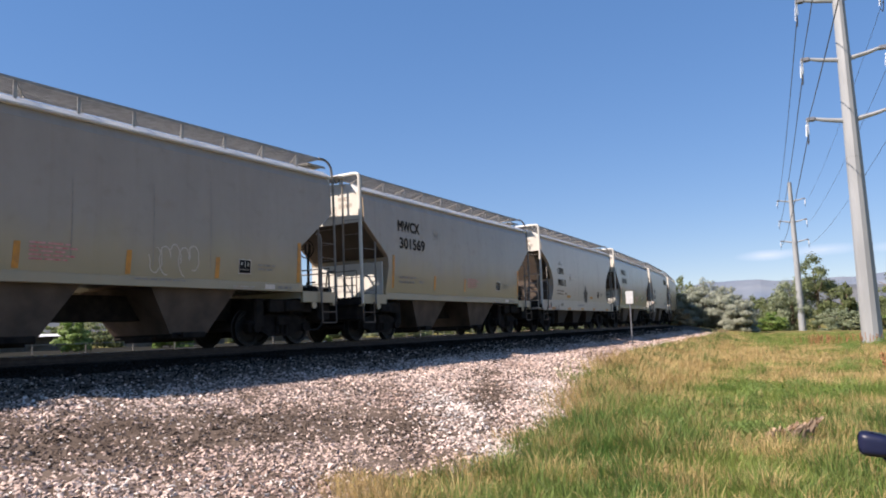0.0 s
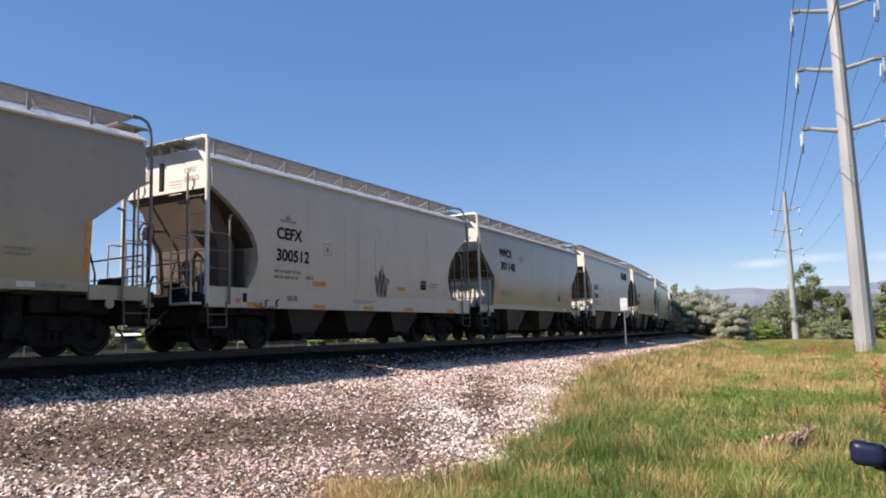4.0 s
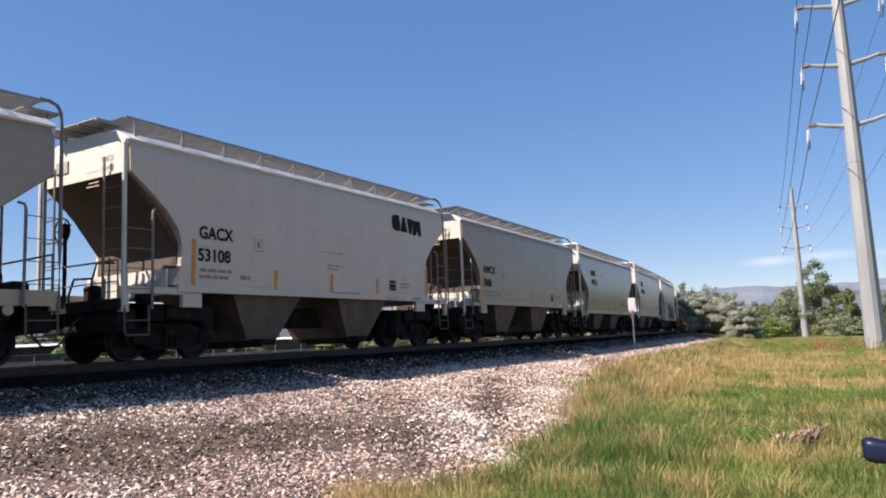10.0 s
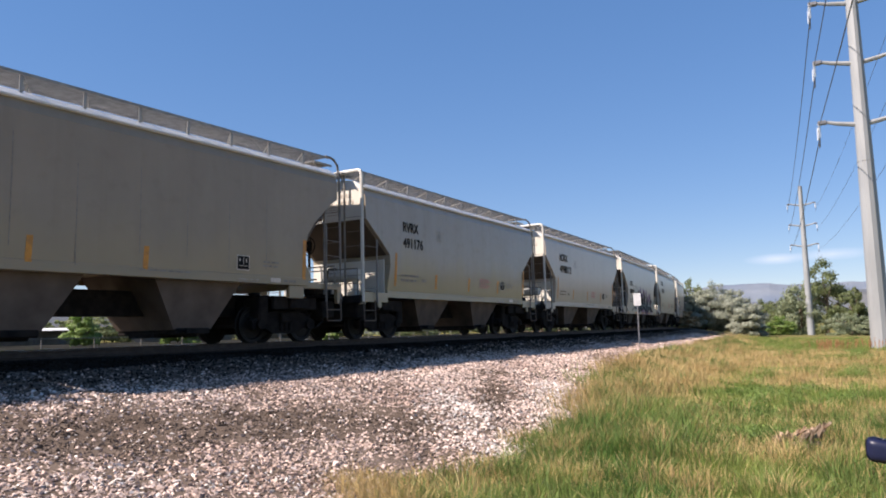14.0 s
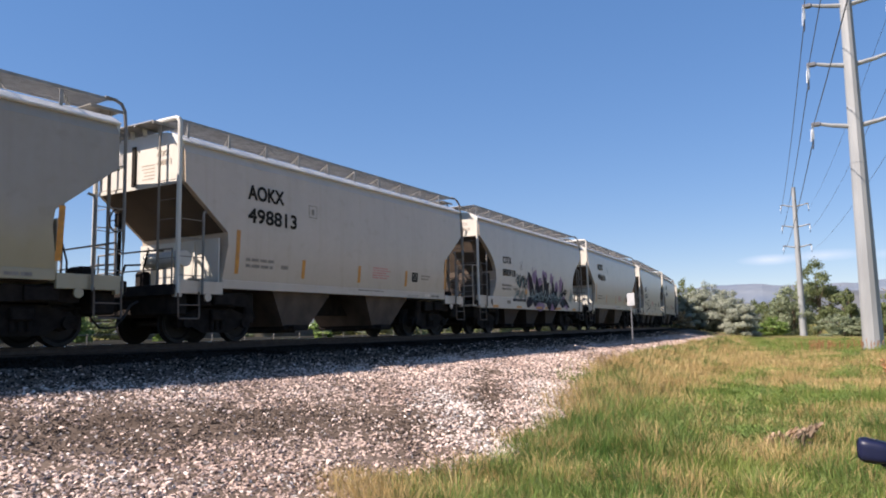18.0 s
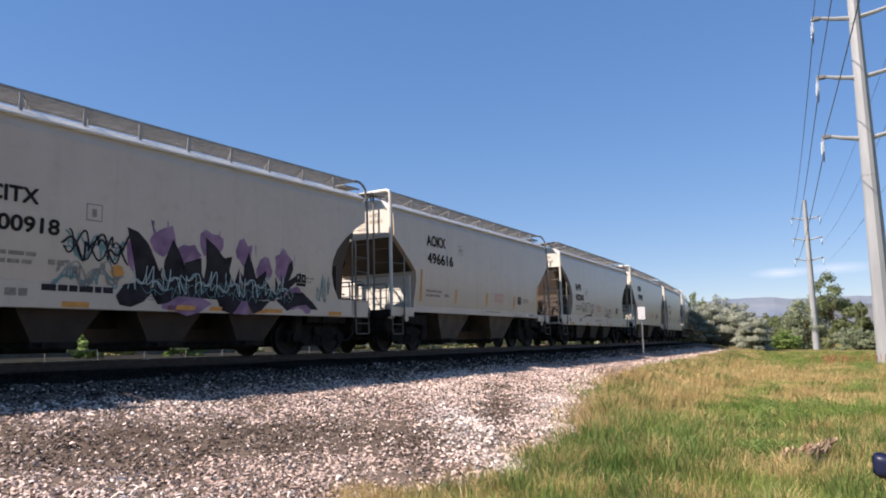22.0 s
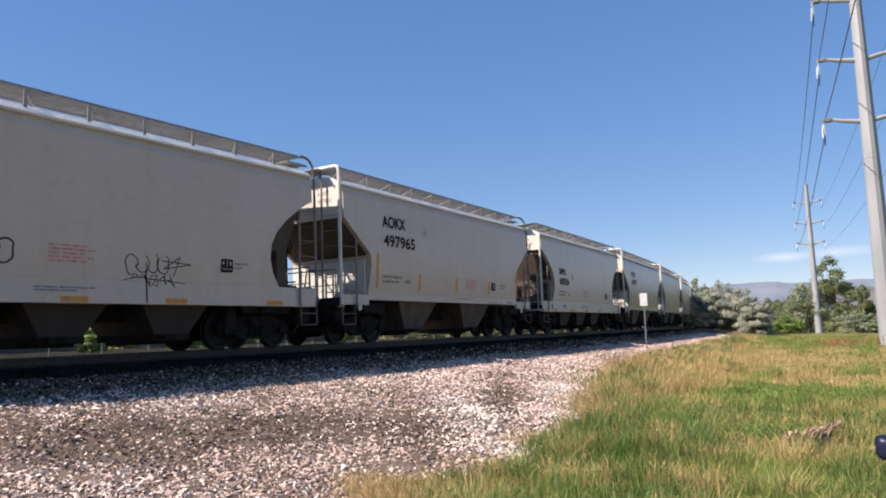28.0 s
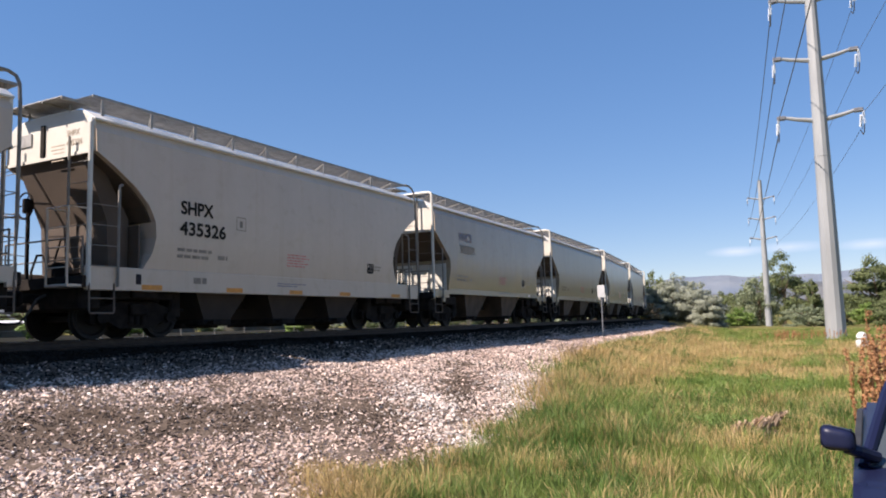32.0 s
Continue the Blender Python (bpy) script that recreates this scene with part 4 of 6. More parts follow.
def hopper_car(kind, colour, label, tank=False):
    car = tagged(empty("hopper_car"), label, "railcar", "cars of the freight train")
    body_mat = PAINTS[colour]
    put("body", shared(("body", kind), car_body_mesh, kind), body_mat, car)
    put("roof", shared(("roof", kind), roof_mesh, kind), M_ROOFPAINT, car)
    hoop = kind == "angled" or "deep sill" in label
    for flip in (None, TURN):
        for k in range(10):
            m = pose(-6.0 + k * 1.27, 0, 0)
            put("board_bracket", shared(("bracket", kind), support_mesh, kind), M_GRATE, car, "", m if flip is None else flip @ m)
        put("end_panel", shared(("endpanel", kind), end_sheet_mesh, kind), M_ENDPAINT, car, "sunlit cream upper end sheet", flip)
        if kind != "curved":
            put("end_channel", shared(("endslot", kind), end_slot_mesh, kind), M_UNDER, car, "", flip)
        put("end_print", shared(("endprint2", kind), end_print_mesh, kind, -0.55, 4.10, 5, 0.45, 0.08), M_FAINT, car, "", flip)
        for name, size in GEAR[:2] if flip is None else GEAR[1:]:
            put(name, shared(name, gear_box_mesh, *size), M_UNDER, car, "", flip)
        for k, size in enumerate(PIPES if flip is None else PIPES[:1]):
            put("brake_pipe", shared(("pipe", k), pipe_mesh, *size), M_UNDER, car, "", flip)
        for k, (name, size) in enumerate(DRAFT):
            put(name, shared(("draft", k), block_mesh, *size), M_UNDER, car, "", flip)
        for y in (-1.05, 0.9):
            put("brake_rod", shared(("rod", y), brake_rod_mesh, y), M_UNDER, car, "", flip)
        put("card_holder", shared(("endcard", kind), end_card_mesh, kind), M_GRATE, car, "", flip)
        put("crosswalk", shared(("crosswalk", kind), crosswalk_mesh, kind), M_GRATE, car, "", flip)
        put("slope_sheet", shared(("slope", kind), slope_sheet_mesh, kind), M_SLOPE, car, "dusty brown slope sheet, shade painted in", flip)
        # the round cars' bulkhead takes the dark sheet colour for its shade
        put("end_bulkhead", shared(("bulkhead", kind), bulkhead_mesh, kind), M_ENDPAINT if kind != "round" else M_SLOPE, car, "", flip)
        if kind == "round":
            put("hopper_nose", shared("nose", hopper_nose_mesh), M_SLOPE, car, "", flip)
        put("end_platform", shared("platform", platform_mesh), M_UNDER, car, "", flip)
        put("end_handrail", shared("endrail", platform_rail_mesh), M_LADDER, car, "", flip)
        if tank and flip is None:
            put("air_tank", shared("gear", brake_gear_mesh), M_ENDPAINT, car, "pale air tank on brackets", flip)
        put("coupler", shared("coupler", coupler_mesh), M_TRUCK, car, "", flip)
        put("air_hose", shared("hose", hose_mesh), M_RUBBER, car, "", flip)
        for mir in (1, -1):
            mm = Matrix.Diagonal((1, mir, 1, 1))
            mm = mm if flip is None else flip @ mm
            if kind != "round":
                put("sill_stub", shared(("endsill", kind), end_sill_mesh, kind), body_mat, car, "", mm)
            elif flip is None:
                put("platform_railing", shared("cage", end_cage_mesh), body_mat, car, "", mm)
            if flip is None:
                put("corner_post", shared(("post", kind, hoop), end_post_mesh, kind, hoop), M_ENDPAINT, car, "", mm)
            else:
                put("end_grab_rail", shared(("rearrail", kind), rear_rail_mesh, kind), M_LADDER, car, "", mm)
            put("ladder", shared(("ladder_side", kind), ladder_mesh, True, kind), M_LADDER, car, "", mm)
            put("ladder", shared(("ladder_end", kind), ladder_mesh, False, kind), M_LADDER, car, "", mm)
            put("stirrup_step", shared("step", step_mesh), M_CHUTE2, car, "", mm)
    for mir in (1, -1):
        tagged(put("running_board", shared(("board", kind), running_board_mesh, kind), M_GRATE, car, "galvanised grating walkway", Matrix.Diagonal((1, mir, 1, 1))), kind="stuff")
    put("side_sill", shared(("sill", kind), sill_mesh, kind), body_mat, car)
    put("brake_wheel", shared("brake_wheel", brake_wheel_mesh), M_TRUCK, car)
    bm_key = ("chute", kind)
    for x in (-2.05, 1.98) if kind != "round" else (-2.5, 0.0, 2.5):
        k = int(x < -2)
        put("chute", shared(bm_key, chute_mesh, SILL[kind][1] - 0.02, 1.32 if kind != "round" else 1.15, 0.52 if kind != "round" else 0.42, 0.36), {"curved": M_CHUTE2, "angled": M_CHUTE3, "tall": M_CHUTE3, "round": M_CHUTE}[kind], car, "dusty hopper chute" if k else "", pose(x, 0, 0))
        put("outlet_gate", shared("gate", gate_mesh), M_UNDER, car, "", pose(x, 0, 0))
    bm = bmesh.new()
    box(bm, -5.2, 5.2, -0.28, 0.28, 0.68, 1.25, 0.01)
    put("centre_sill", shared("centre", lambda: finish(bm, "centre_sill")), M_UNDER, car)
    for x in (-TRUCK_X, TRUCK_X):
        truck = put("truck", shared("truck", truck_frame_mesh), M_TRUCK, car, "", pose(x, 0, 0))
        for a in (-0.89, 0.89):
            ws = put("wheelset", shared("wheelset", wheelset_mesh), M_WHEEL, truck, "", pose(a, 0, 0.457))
            WHEELSETS.append((ws, a))
    e = EAVE[kind]
    hatches = bmesh.new()
    box(hatches, -5.6, 5.6 + REAR, -0.34, 0.34, e + 0.25, e + 0.36, 0.03)
    for k in range(6):
        box(hatches, -4.9 + k * 1.95, -4.8 + k * 1.95, -0.38, 0.38, e + 0.25, e + 0.40, 0.01)
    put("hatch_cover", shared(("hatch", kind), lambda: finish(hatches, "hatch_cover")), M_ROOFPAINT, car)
    return car


# ---- the train: distance of each car's front hoop along the line at the start, its shape, paint and marks ----
CARS = []


def stripes(car, kind, xs, z=1.62, h=0.50, w=0.125, first=1.06):
    for i, x in enumerate(xs):
        mark(car, kind, [rect(x, z, w, first if i in (0, len(xs) - 1) else h, 0.02)], M_YELLOW, "reflector_stripe", "faded yellow reflector tape" if i == 0 else "")


def sill_tapes(car, kind, xs, z=1.04, h=0.11, w=0.55, material=None):
    for i, x in enumerate(xs):
        mark(car, kind, [rect(x, z, w, h)], material or M_YELLOW, "reflector_tape", "worn yellow reflector tape" if i == 0 else "")


def square_mark(car, kind, x, z, s=0.34):
    t = 0.02
    mark(car, kind, [rect(x, z, s, t), rect(x, z + s - t, s, t), rect(x, z, t, s), rect(x + s - t, z, t, s), rect(x + 0.12, z + 0.08, 0.1, 0.16)], M_GREYTXT, "square_stencil")


def stencil_plate(car, kind, x, z=1.76):
    mark(car, kind, [rect(x, z, 0.40, 0.36)], M_MARKWHITE, "plate_border")
    mark(car, kind, [rect(x + 0.02, z + 0.02, 0.36, 0.32)], M_BLACK, "stencil_plate", "black inspection stencil with white marks", 0.010)
    marks = [[(x + p, z + q) for p, q in ((a, c), (b, c), (b, d), (a, d))] for a, b, c, d in ((0.07, 0.11, 0.21, 0.28), (0.195, 0.21, 0.15, 0.31), (0.28, 0.31, 0.19, 0.28), (0.06, 0.34, 0.10, 0.112))]
    mark(car, kind, marks, M_MARKWHITE, "plate_print", "", 0.014)


MARKS = {10.66: ("MWCX", "301569"), 25.35: ("CEFX", "300512"), 39.5: ("MWCX", "301140"), 54.0: ("GACX", "53108"), 68.45: ("HWCX", "7686"), 82.65: ("RVRX", "491176"), 97.15: ("AOKX", "498813"),
         111.6: ("CITX", "800918"), 125.95: ("AOKX", "496616"), 140.85: ("SHPX", "435245"), 155.05: ("AOKX", "497965"), 169.65: ("SHPX", "435326")}


def add_car(front, kind, colour, label, tank=False):
    car = hopper_car(kind, colour, label, tank)
    if front in MARKS:
        word, number = MARKS[front]
        end_letters(car, kind, word, 4.28, 0.42)
        end_letters(car, kind, number, 4.07, 0.085 * len(number))
    CARS.append((car, front))
    return car


def common_marks(car, kind, x_txt, red_x, seed, plate=9.45):
    stencil_plate(car, kind, plate)
    bars(x_txt, 1.95, (1.05, 0.95), M_GREYTXT, car, kind, 0.075, 0.15, seed)
    bars(x_txt + 1.25, 1.82, (0.32,), M_GREYTXT, car, kind, 0.10, 0.1, seed + 5)
    if red_x:
        bars(red_x, 2.10, (0.8, 0.95, 0.7, 0.9, 0.75), M_RED, car, kind, 0.035, 0.075, seed + 1, "warning_print")
    bars(10.1, 1.98, (0.6, 0.5), M_GREYTXT, car, kind, 0.05, 0.1, seed + 2)
    if kind == "round":
        bars(5.6, 1.30, (1.2, 0.9), M_BLUETXT, car, kind, 0.03, 0.06, seed + 3)
        bars(2.7, 1.22, (0.4,), M_GREYTXT, car, kind, 0.14, 0.1, seed + 4)
        sill_tapes(car, kind, (1.25, 3.75, 6.1, 8.4, 11.3))
        # flat black patch standing for the shade inside the opening
        mark(car, kind, [rect(1.10, 1.15, 0.14, 0.22)], M_SPRAYBLACK, "sill_opening")
    else:
        z = SILL[kind][0]
        bars(6.6, z + 0.14, (1.3,), M_GREYTXT, car, kind, 0.035, 0.06, seed + 3)
        mark(car, kind, [rect(10.35, z + 0.05, 0.34, 0.11)], M_MARKWHITE, "sill_plate")
        bars(10.8, z + 0.06, (0.5,), M_GREYTXT, car, kind, 0.07, 0.1, seed + 6)
        bars(9.3, z + 0.07, (0.7, 0.6), M_FAINT, car, kind, 0.03, 0.05, seed + 7)


def wear_seams(car, kind, xs, seed, material=None):
    """Faint vertical weld seams and drip marks down the flank."""
    rnd = random.Random(seed)
    for x in xs:
        z0, z1 = rnd.uniform(1.6, 2.0), rnd.uniform(3.2, 4.1)
        bm = bmesh.new()
        n = 8
        for k in range(n):
            za, zb = z0 + (z1 - z0) * k / n, z0 + (z1 - z0) * (k + 1) / n
            w = 0.018
            bm.faces.new([bm.verts.new((x - HALF + a, flank_at(kind, c) - 0.004, c)) for a, c in ((0, za), (w, za), (w, zb), (0, zb))])
        part("weld_seam", bm, material or M_GREYTXT, car)


def mural(car, kind):
    """The sprayed mural: purple clouds, tall black spikes, pale outlines, a small teal word beside it."""
    rnd = random.Random(12)
    purple = []
    for cx, cz, rx, rz in ((5.35, 2.2, 0.45, 0.42), (5.95, 2.5, 0.45, 0.42), (6.6, 2.3, 0.4, 0.3), (7.25, 2.6, 0.55, 0.34), (8.2, 2.5, 0.35, 0.35), (6.6, 1.22, 0.85, 0.28), (8.3, 1.2, 0.75, 0.26), (8.9, 2.1, 0.4, 0.4), (9.55, 2.25, 0.42, 0.48), (9.9, 1.5, 0.6, 0.42), (10.4, 1.3, 0.45, 0.25)):
        rx, rz = rx * 0.76, rz * 0.85
        purple.append([(cx + rx * math.cos(a * 0.5236) * rnd.uniform(0.75, 1.2), cz + rz * math.sin(a * 0.5236) * rnd.uniform(0.55, 1.3)) for a in range(12)])
    purple += [[(x + rnd.uniform(-0.1, 0.1), z) for x, z in ((cx, cz), (cx + 0.06, cz - 0.02), (cx + 0.05, cz - 0.30), (cx + 0.01, cz - 0.28))] for cx, cz in ((5.7, 2.95), (6.05, 2.98), (7.4, 2.95), (8.55, 2.7), (9.4, 2.75), (9.9, 2.6))]
    for q in purple:
        mark(car, kind, [q], M_PURPLE, "purple_cloud")
    spikes = [((5.05, 2.72), (5.30, 2.66), (5.55, 2.45), (5.75, 2.10), (6.00, 1.60), (5.35, 1.50), (5.25, 2.00)),
              ((5.95, 1.60), (5.98, 2.10), (6.18, 2.60), (6.40, 2.25), (6.50, 1.95), (6.75, 1.60)),
              ((6.50, 2.10), (6.95, 2.25), (7.00, 1.60), (6.60, 1.50)),
              ((7.06, 2.72), (7.35, 2.55), (7.60, 2.30), (7.85, 2.35), (7.75, 1.90), (8.00, 1.60), (7.00, 1.50), (7.10, 2.10)),
              ((7.90, 1.60), (8.08, 2.12), (8.10, 1.60)),
              ((8.20, 1.60), (8.22, 2.15), (8.36, 2.52), (8.50, 2.20), (8.65, 1.85), (8.95, 2.10), (8.80, 1.70), (9.00, 1.40)),
              ((9.20, 1.55), (9.60, 1.95), (9.72, 2.30), (9.86, 2.46), (9.90, 2.20), (9.75, 1.90), (10.20, 2.15), (10.05, 1.90), (9.50, 1.50))]
    roots = [((4.86, 1.30), (5.05, 1.55), (5.50, 1.62), (5.75, 1.45), (5.50, 1.20), (5.20, 1.08), (4.95, 1.12)),
             ((5.60, 1.50), (6.60, 1.60), (6.35, 1.35), (6.10, 1.20), (5.85, 1.15), (6.00, 1.30)),
             ((5.40, 1.64), (9.40, 1.60), (9.30, 1.40), (8.00, 1.30), (6.60, 1.35)),
             ((7.40, 1.40), (8.20, 1.35), (8.00, 1.10), (7.90, 1.00), (7.55, 1.08), (7.80, 1.20)),
             ((8.30, 1.35), (9.10, 1.35), (8.80, 1.10), (8.55, 1.02), (8.45, 1.15)),
             ((9.30, 1.38), (9.90, 1.60), (10.30, 1.62), (10.60, 1.40), (10.88, 1.18), (10.60, 1.18), (10.40, 1.30), (10.00, 1.25), (9.70, 1.12))]
    for k in range(22):
        x, z, w, h = 5.3 + k * 0.21, 1.45 + rnd.uniform(-0.12, 0.1), rnd.uniform(0.10, 0.22), rnd.uniform(0.30, 0.70)
        tip = rnd.uniform(-0.25, 0.35)
        spikes.append(((x, z), (x + 0.35 * tip, z + 0.55 * h), (x + tip, z + h), (x + 0.45 * tip + 0.7 * w, z + 0.5 * h), (x + w, z)))
    for k, q in enumerate(spikes + roots):
        mark(car, kind, [q], M_SPRAYBLACK, "black_spike", lift=0.0090 + 0.0007 * (k % 3))
    mark(car, kind, wander(5.15, 1.42, 4.6, 0.52, 41, 0.021), M_SPRAYPALE, "pale_outline", lift=0.0135)
    mark(car, kind, wander(5.5, 1.30, 4.4, 0.40, 44, 0.015), M_SPRAYTEAL, "teal_outline", lift=0.0150)
    mark(car, kind, wander(3.75, 1.98, 1.25, 0.50, 3, 0.036, 3), M_SPRAYTEAL, "teal_word")
    mark(car, kind, wander(3.75, 1.96, 1.3, 0.56, 13, 0.044, 3), M_SPRAYBLACK, "word_outline", lift=0.009)
    bars(3.35, 1.34, (1.5,), M_SPRAYBLACK, car, kind, 0.12, 0.1, 77, "black_print")
    mark(car, kind, wander(3.60, 1.46, 1.3, 0.36, 5, 0.040, 3), M_SPRAYTEAL, "blue_word")
    mark(car, kind, wander(3.70, 1.48, 1.25, 0.48, 15, 0.034, 3), M_SPRAYGREY, "word_outline", lift=0.009)
    for x, w in ((6.3, 0.5), (7.2, 0.35), (8.9, 0.6)):
        mark(car, kind, [rect(x, 1.06, w, 0.10, 0.05)], M_YELLOW, "orange_patch", lift=0.012)
    mark(car, kind, jag(10.85, 1.35, 0.5, 0.85, 4, 7, 0.035), M_SPRAYTEAL, "teal_figure")
    mark(car, kind, [[(4.88 + 0.16 * math.cos(a * 0.7854), 1.78 + 0.15 * math.sin(a * 0.7854)) for a in range(8)]], M_YELLOW, "yellow_patch")


def build_train():
    light = "light grey covered hopper car with road grime and angled end sheets"
    black = "pale covered hopper car with large black lettering"
    # car out of view to the left, added to cast shadow on the ballast
    add_car(-18.2, "angled", "pale", "pale covered hopper car ahead of the others, out of view, added for its shadow")
    a = add_car(-3.75, "tall", "grey", "grey covered hopper car with faded white spray tag")
    common_marks(a, "tall", 2.2, 4.4, 1, 9.47)
    stripes(a, "tall", (1.7, 4.1, 6.4, 8.75, 11.5))
    wear_seams(a, "tall", (3.0, 5.2, 7.05, 8.6), 1)
    mark(a, "tall", scribble(7.0, 1.62, 1.25, 0.75, 5, 4, 0.022), M_MARKWHITE, "spray_tag", "thin faded white spray tag")
    for front, number in ((10.66, "301569"), (39.5, "301140")):
        b = add_car(front, "angled", "grey", light)
        letters(b, "angled", "MWCX", 1.98, 3.50, 0.34, M_BLACK, 1.36)
        letters(b, "angled", number, 2.05, 2.94, 0.34, M_BLACK, 1.62)
        square_mark(b, "angled", 4.3, 3.4)
        common_marks(b, "angled", 2.05, 6.9, 5)
        stripes(b, "angled", (1.62, 4.3, 6.6, 11.6))
        if number == "301569":
            c = add_car(25.35, "round", "pale", "pale grey covered hopper car with rounded flanks and deep sill")
            letters(c, "round", "CEFX", 2.28, 2.84, 0.30, M_BLACK, 0.98)
            letters(c, "round", "300512", 2.26, 2.27, 0.30, M_BLACK, 1.30)
            mark(c, "round", [rect(2.4, 3.30, 0.62, 0.05), [(2.6, 3.37), (2.85, 3.37), (2.72, 3.52)]], M_GREYTXT, "emblem")
            square_mark(c, "round", 4.2, 2.55)
            common_marks(c, "round", 2.2, None, 7, 9.45)
            mark(c, "round", [rect(3.75, 1.66, 0.58, 0.13)], M_YELLOW, "reflector_tape")
            mark(c, "round", [rect(8.0, 1.70, 0.5, 0.12)], M_YELLOW, "reflector_tape")
            mark(c, "round", [rect(0.85, 1.12, 0.18, 0.12)], M_RED, "red_tape")
            mark(c, "round", scribble(1.5, 1.02, 1.0, 0.24, 5, 9, 0.03), M_SPRAYBLACK, "small_tag")
            figure = [[(6.85, 1.45), (7.4, 1.45), (7.45, 2.0), (7.25, 2.2), (7.12, 2.52), (7.02, 2.15), (6.8, 1.95)]]
            mark(c, "round", figure, M_SPRAYGREY, "grey_figure", "grey sprayed figure")
            mark(c, "round", brush([(6.72, 1.9), (6.8, 2.1), (6.85, 1.6), (7.0, 2.3), (7.1, 1.5), (7.2, 2.2), (7.3, 1.5), (7.45, 2.05), (7.55, 1.9)], 0.04), M_SPRAYBLACK, "figure_outline", lift=0.011)
            wear_seams(c, "round", (5.2, 5.85, 6.75, 9.9), 3)
    e = add_car(54.0, "curved", "white", "clean white covered hopper car with a dark emblem")
    letters(e, "curved", "GACX", 1.88, 2.72, 0.28, M_BLACK, 1.02)
    letters(e, "curved", "53108", 1.84, 2.20, 0.28, M_BLACK, 0.98)
    square_mark(e, "curved", 3.6, 2.55, 0.3)
    common_marks(e, "curved", 1.9, None, 12, 9.45)
    bars(6.2, 2.72, (0.95,), M_RED, e, "curved", 0.04, 0.1, 55)
    bars(6.4, 2.36, (0.7, 0.6), M_GREYTXT, e, "curved", 0.04, 0.09, 56)
    stripes(e, "curved", (1.66, 4.3, 6.55, 8.75, 11.6))
    for q in ([(9.72, 3.86), (9.84, 3.74), (10.16, 3.74), (10.20, 3.96), (10.02, 3.98), (10.0, 3.88), (9.90, 3.92), (9.90, 4.10), (10.18, 4.10), (10.16, 4.26), (9.84, 4.26), (9.72, 4.14)], [(10.18, 3.73), (10.62, 3.73), (10.50, 4.23), (10.34, 4.23)],
              [(10.60, 4.22), (10.64, 4.02), (10.72, 3.70), (10.86, 3.70), (10.90, 4.02), (10.98, 4.21)], [(10.92, 3.68), (11.12, 3.68), (11.2, 3.84), (11.28, 3.68), (11.48, 3.68), (11.32, 3.94), (11.44, 4.19), (11.26, 4.19), (11.2, 4.08), (11.12, 4.19), (10.96, 4.19), (11.08, 3.94)]):
        mark(e, "curved", [q], M_BLACK, "emblem_block", "dark emblem shape")
    f = add_car(68.45, "curved", "beige", "dusty beige covered hopper car with curved end sheets")
    letters(f, "curved", "HWCX", 1.72, 2.72, 0.29, M_BLACK, 1.12)
    letters(f, "curved", "7686", 1.70, 2.20, 0.29, M_BLACK, 0.76)
    square_mark(f, "curved", 3.45, 2.5, 0.28)
    common_marks(f, "curved", 1.75, None, 15, 9.25)
    stripes(f, "curved", (1.5, 4.25, 6.7, 11.5))
    wear_seams(f, "curved", (1.75, 2.9, 3.95, 5.2, 6.6, 7.8, 9.0, 10.2), 5)
    g = add_car(82.65, "angled", "blue_grey", "blue-grey covered hopper car with worn dark lettering", True)
    letters(g, "angled", "RVRX", 2.13, 3.42, 0.31, M_BLACK, 0.96)
    letters(g, "angled", "491176", 2.14, 2.90, 0.31, M_BLACK, 1.22)
    square_mark(g, "angled", 4.3, 3.3)
    common_marks(g, "angled", 2.05, 7.6, 18)
    stripes(g, "angled", (1.65, 4.2, 6.65, 9.15, 11.7))
    h = add_car(97.15, "angled", "pale", black, True)
    letters(h, "angled", "AOKX", 2.04, 3.50, 0.35, M_BLACK, 1.26)
    letters(h, "angled", "498813", 2.03, 2.92, 0.35, M_BLACK, 1.76)
    square_mark(h, "angled", 4.3, 3.3)
    common_marks(h, "angled", 2.0, 7.3, 21, 9.5)
    stripes(h, "angled", (1.65, 4.05, 6.55, 9.1, 11.65))
    i = add_car(111.6, "round", "pale", "grey covered hopper car with a large black and purple mural")
    letters(i, "round", "CITX", 2.28, 2.92, 0.28, M_BLACK, 0.92)
    letters(i, "round", "800918", 2.26, 2.39, 0.28, M_BLACK, 1.36)
    square_mark(i, "round", 4.15, 2.75)
    common_marks(i, "round", 2.2, None, 61, 10.0)
    mural(i, "round")
    j = add_car(125.95, "angled", "pale", black)
    letters(j, "angled", "AOKX", 2.1, 3.53, 0.35, M_BLACK, 1.26)
    letters(j, "angled", "496616", 2.12, 2.93, 0.35, M_BLACK, 1.76)
    square_mark(j, "angled", 4.3, 3.4)
    common_marks(j, "angled", 2.05, 7.3, 24, 9.5)
    stripes(j, "angled", (1.65, 4.05, 6.55, 9.1, 11.65))
    k = add_car(140.85, "round", "pale", "pale covered hopper car with black scrawled tags")
    letters(k, "round", "SHPX", 2.1, 2.82, 0.30, M_BLACK, 0.98)
    letters(k, "round", "435245", 2.08, 2.30, 0.30, M_BLACK, 1.36)
    square_mark(k, "round", 3.85, 2.62)
    common_marks(k, "round", 2.1, 5.85, 64, 9.85)
    mark(k, "round", scribble(3.2, 1.68, 2.0, 0.58, 7, 21, 0.035), M_SPRAYBLACK, "black_tag", "black scrawled tag")
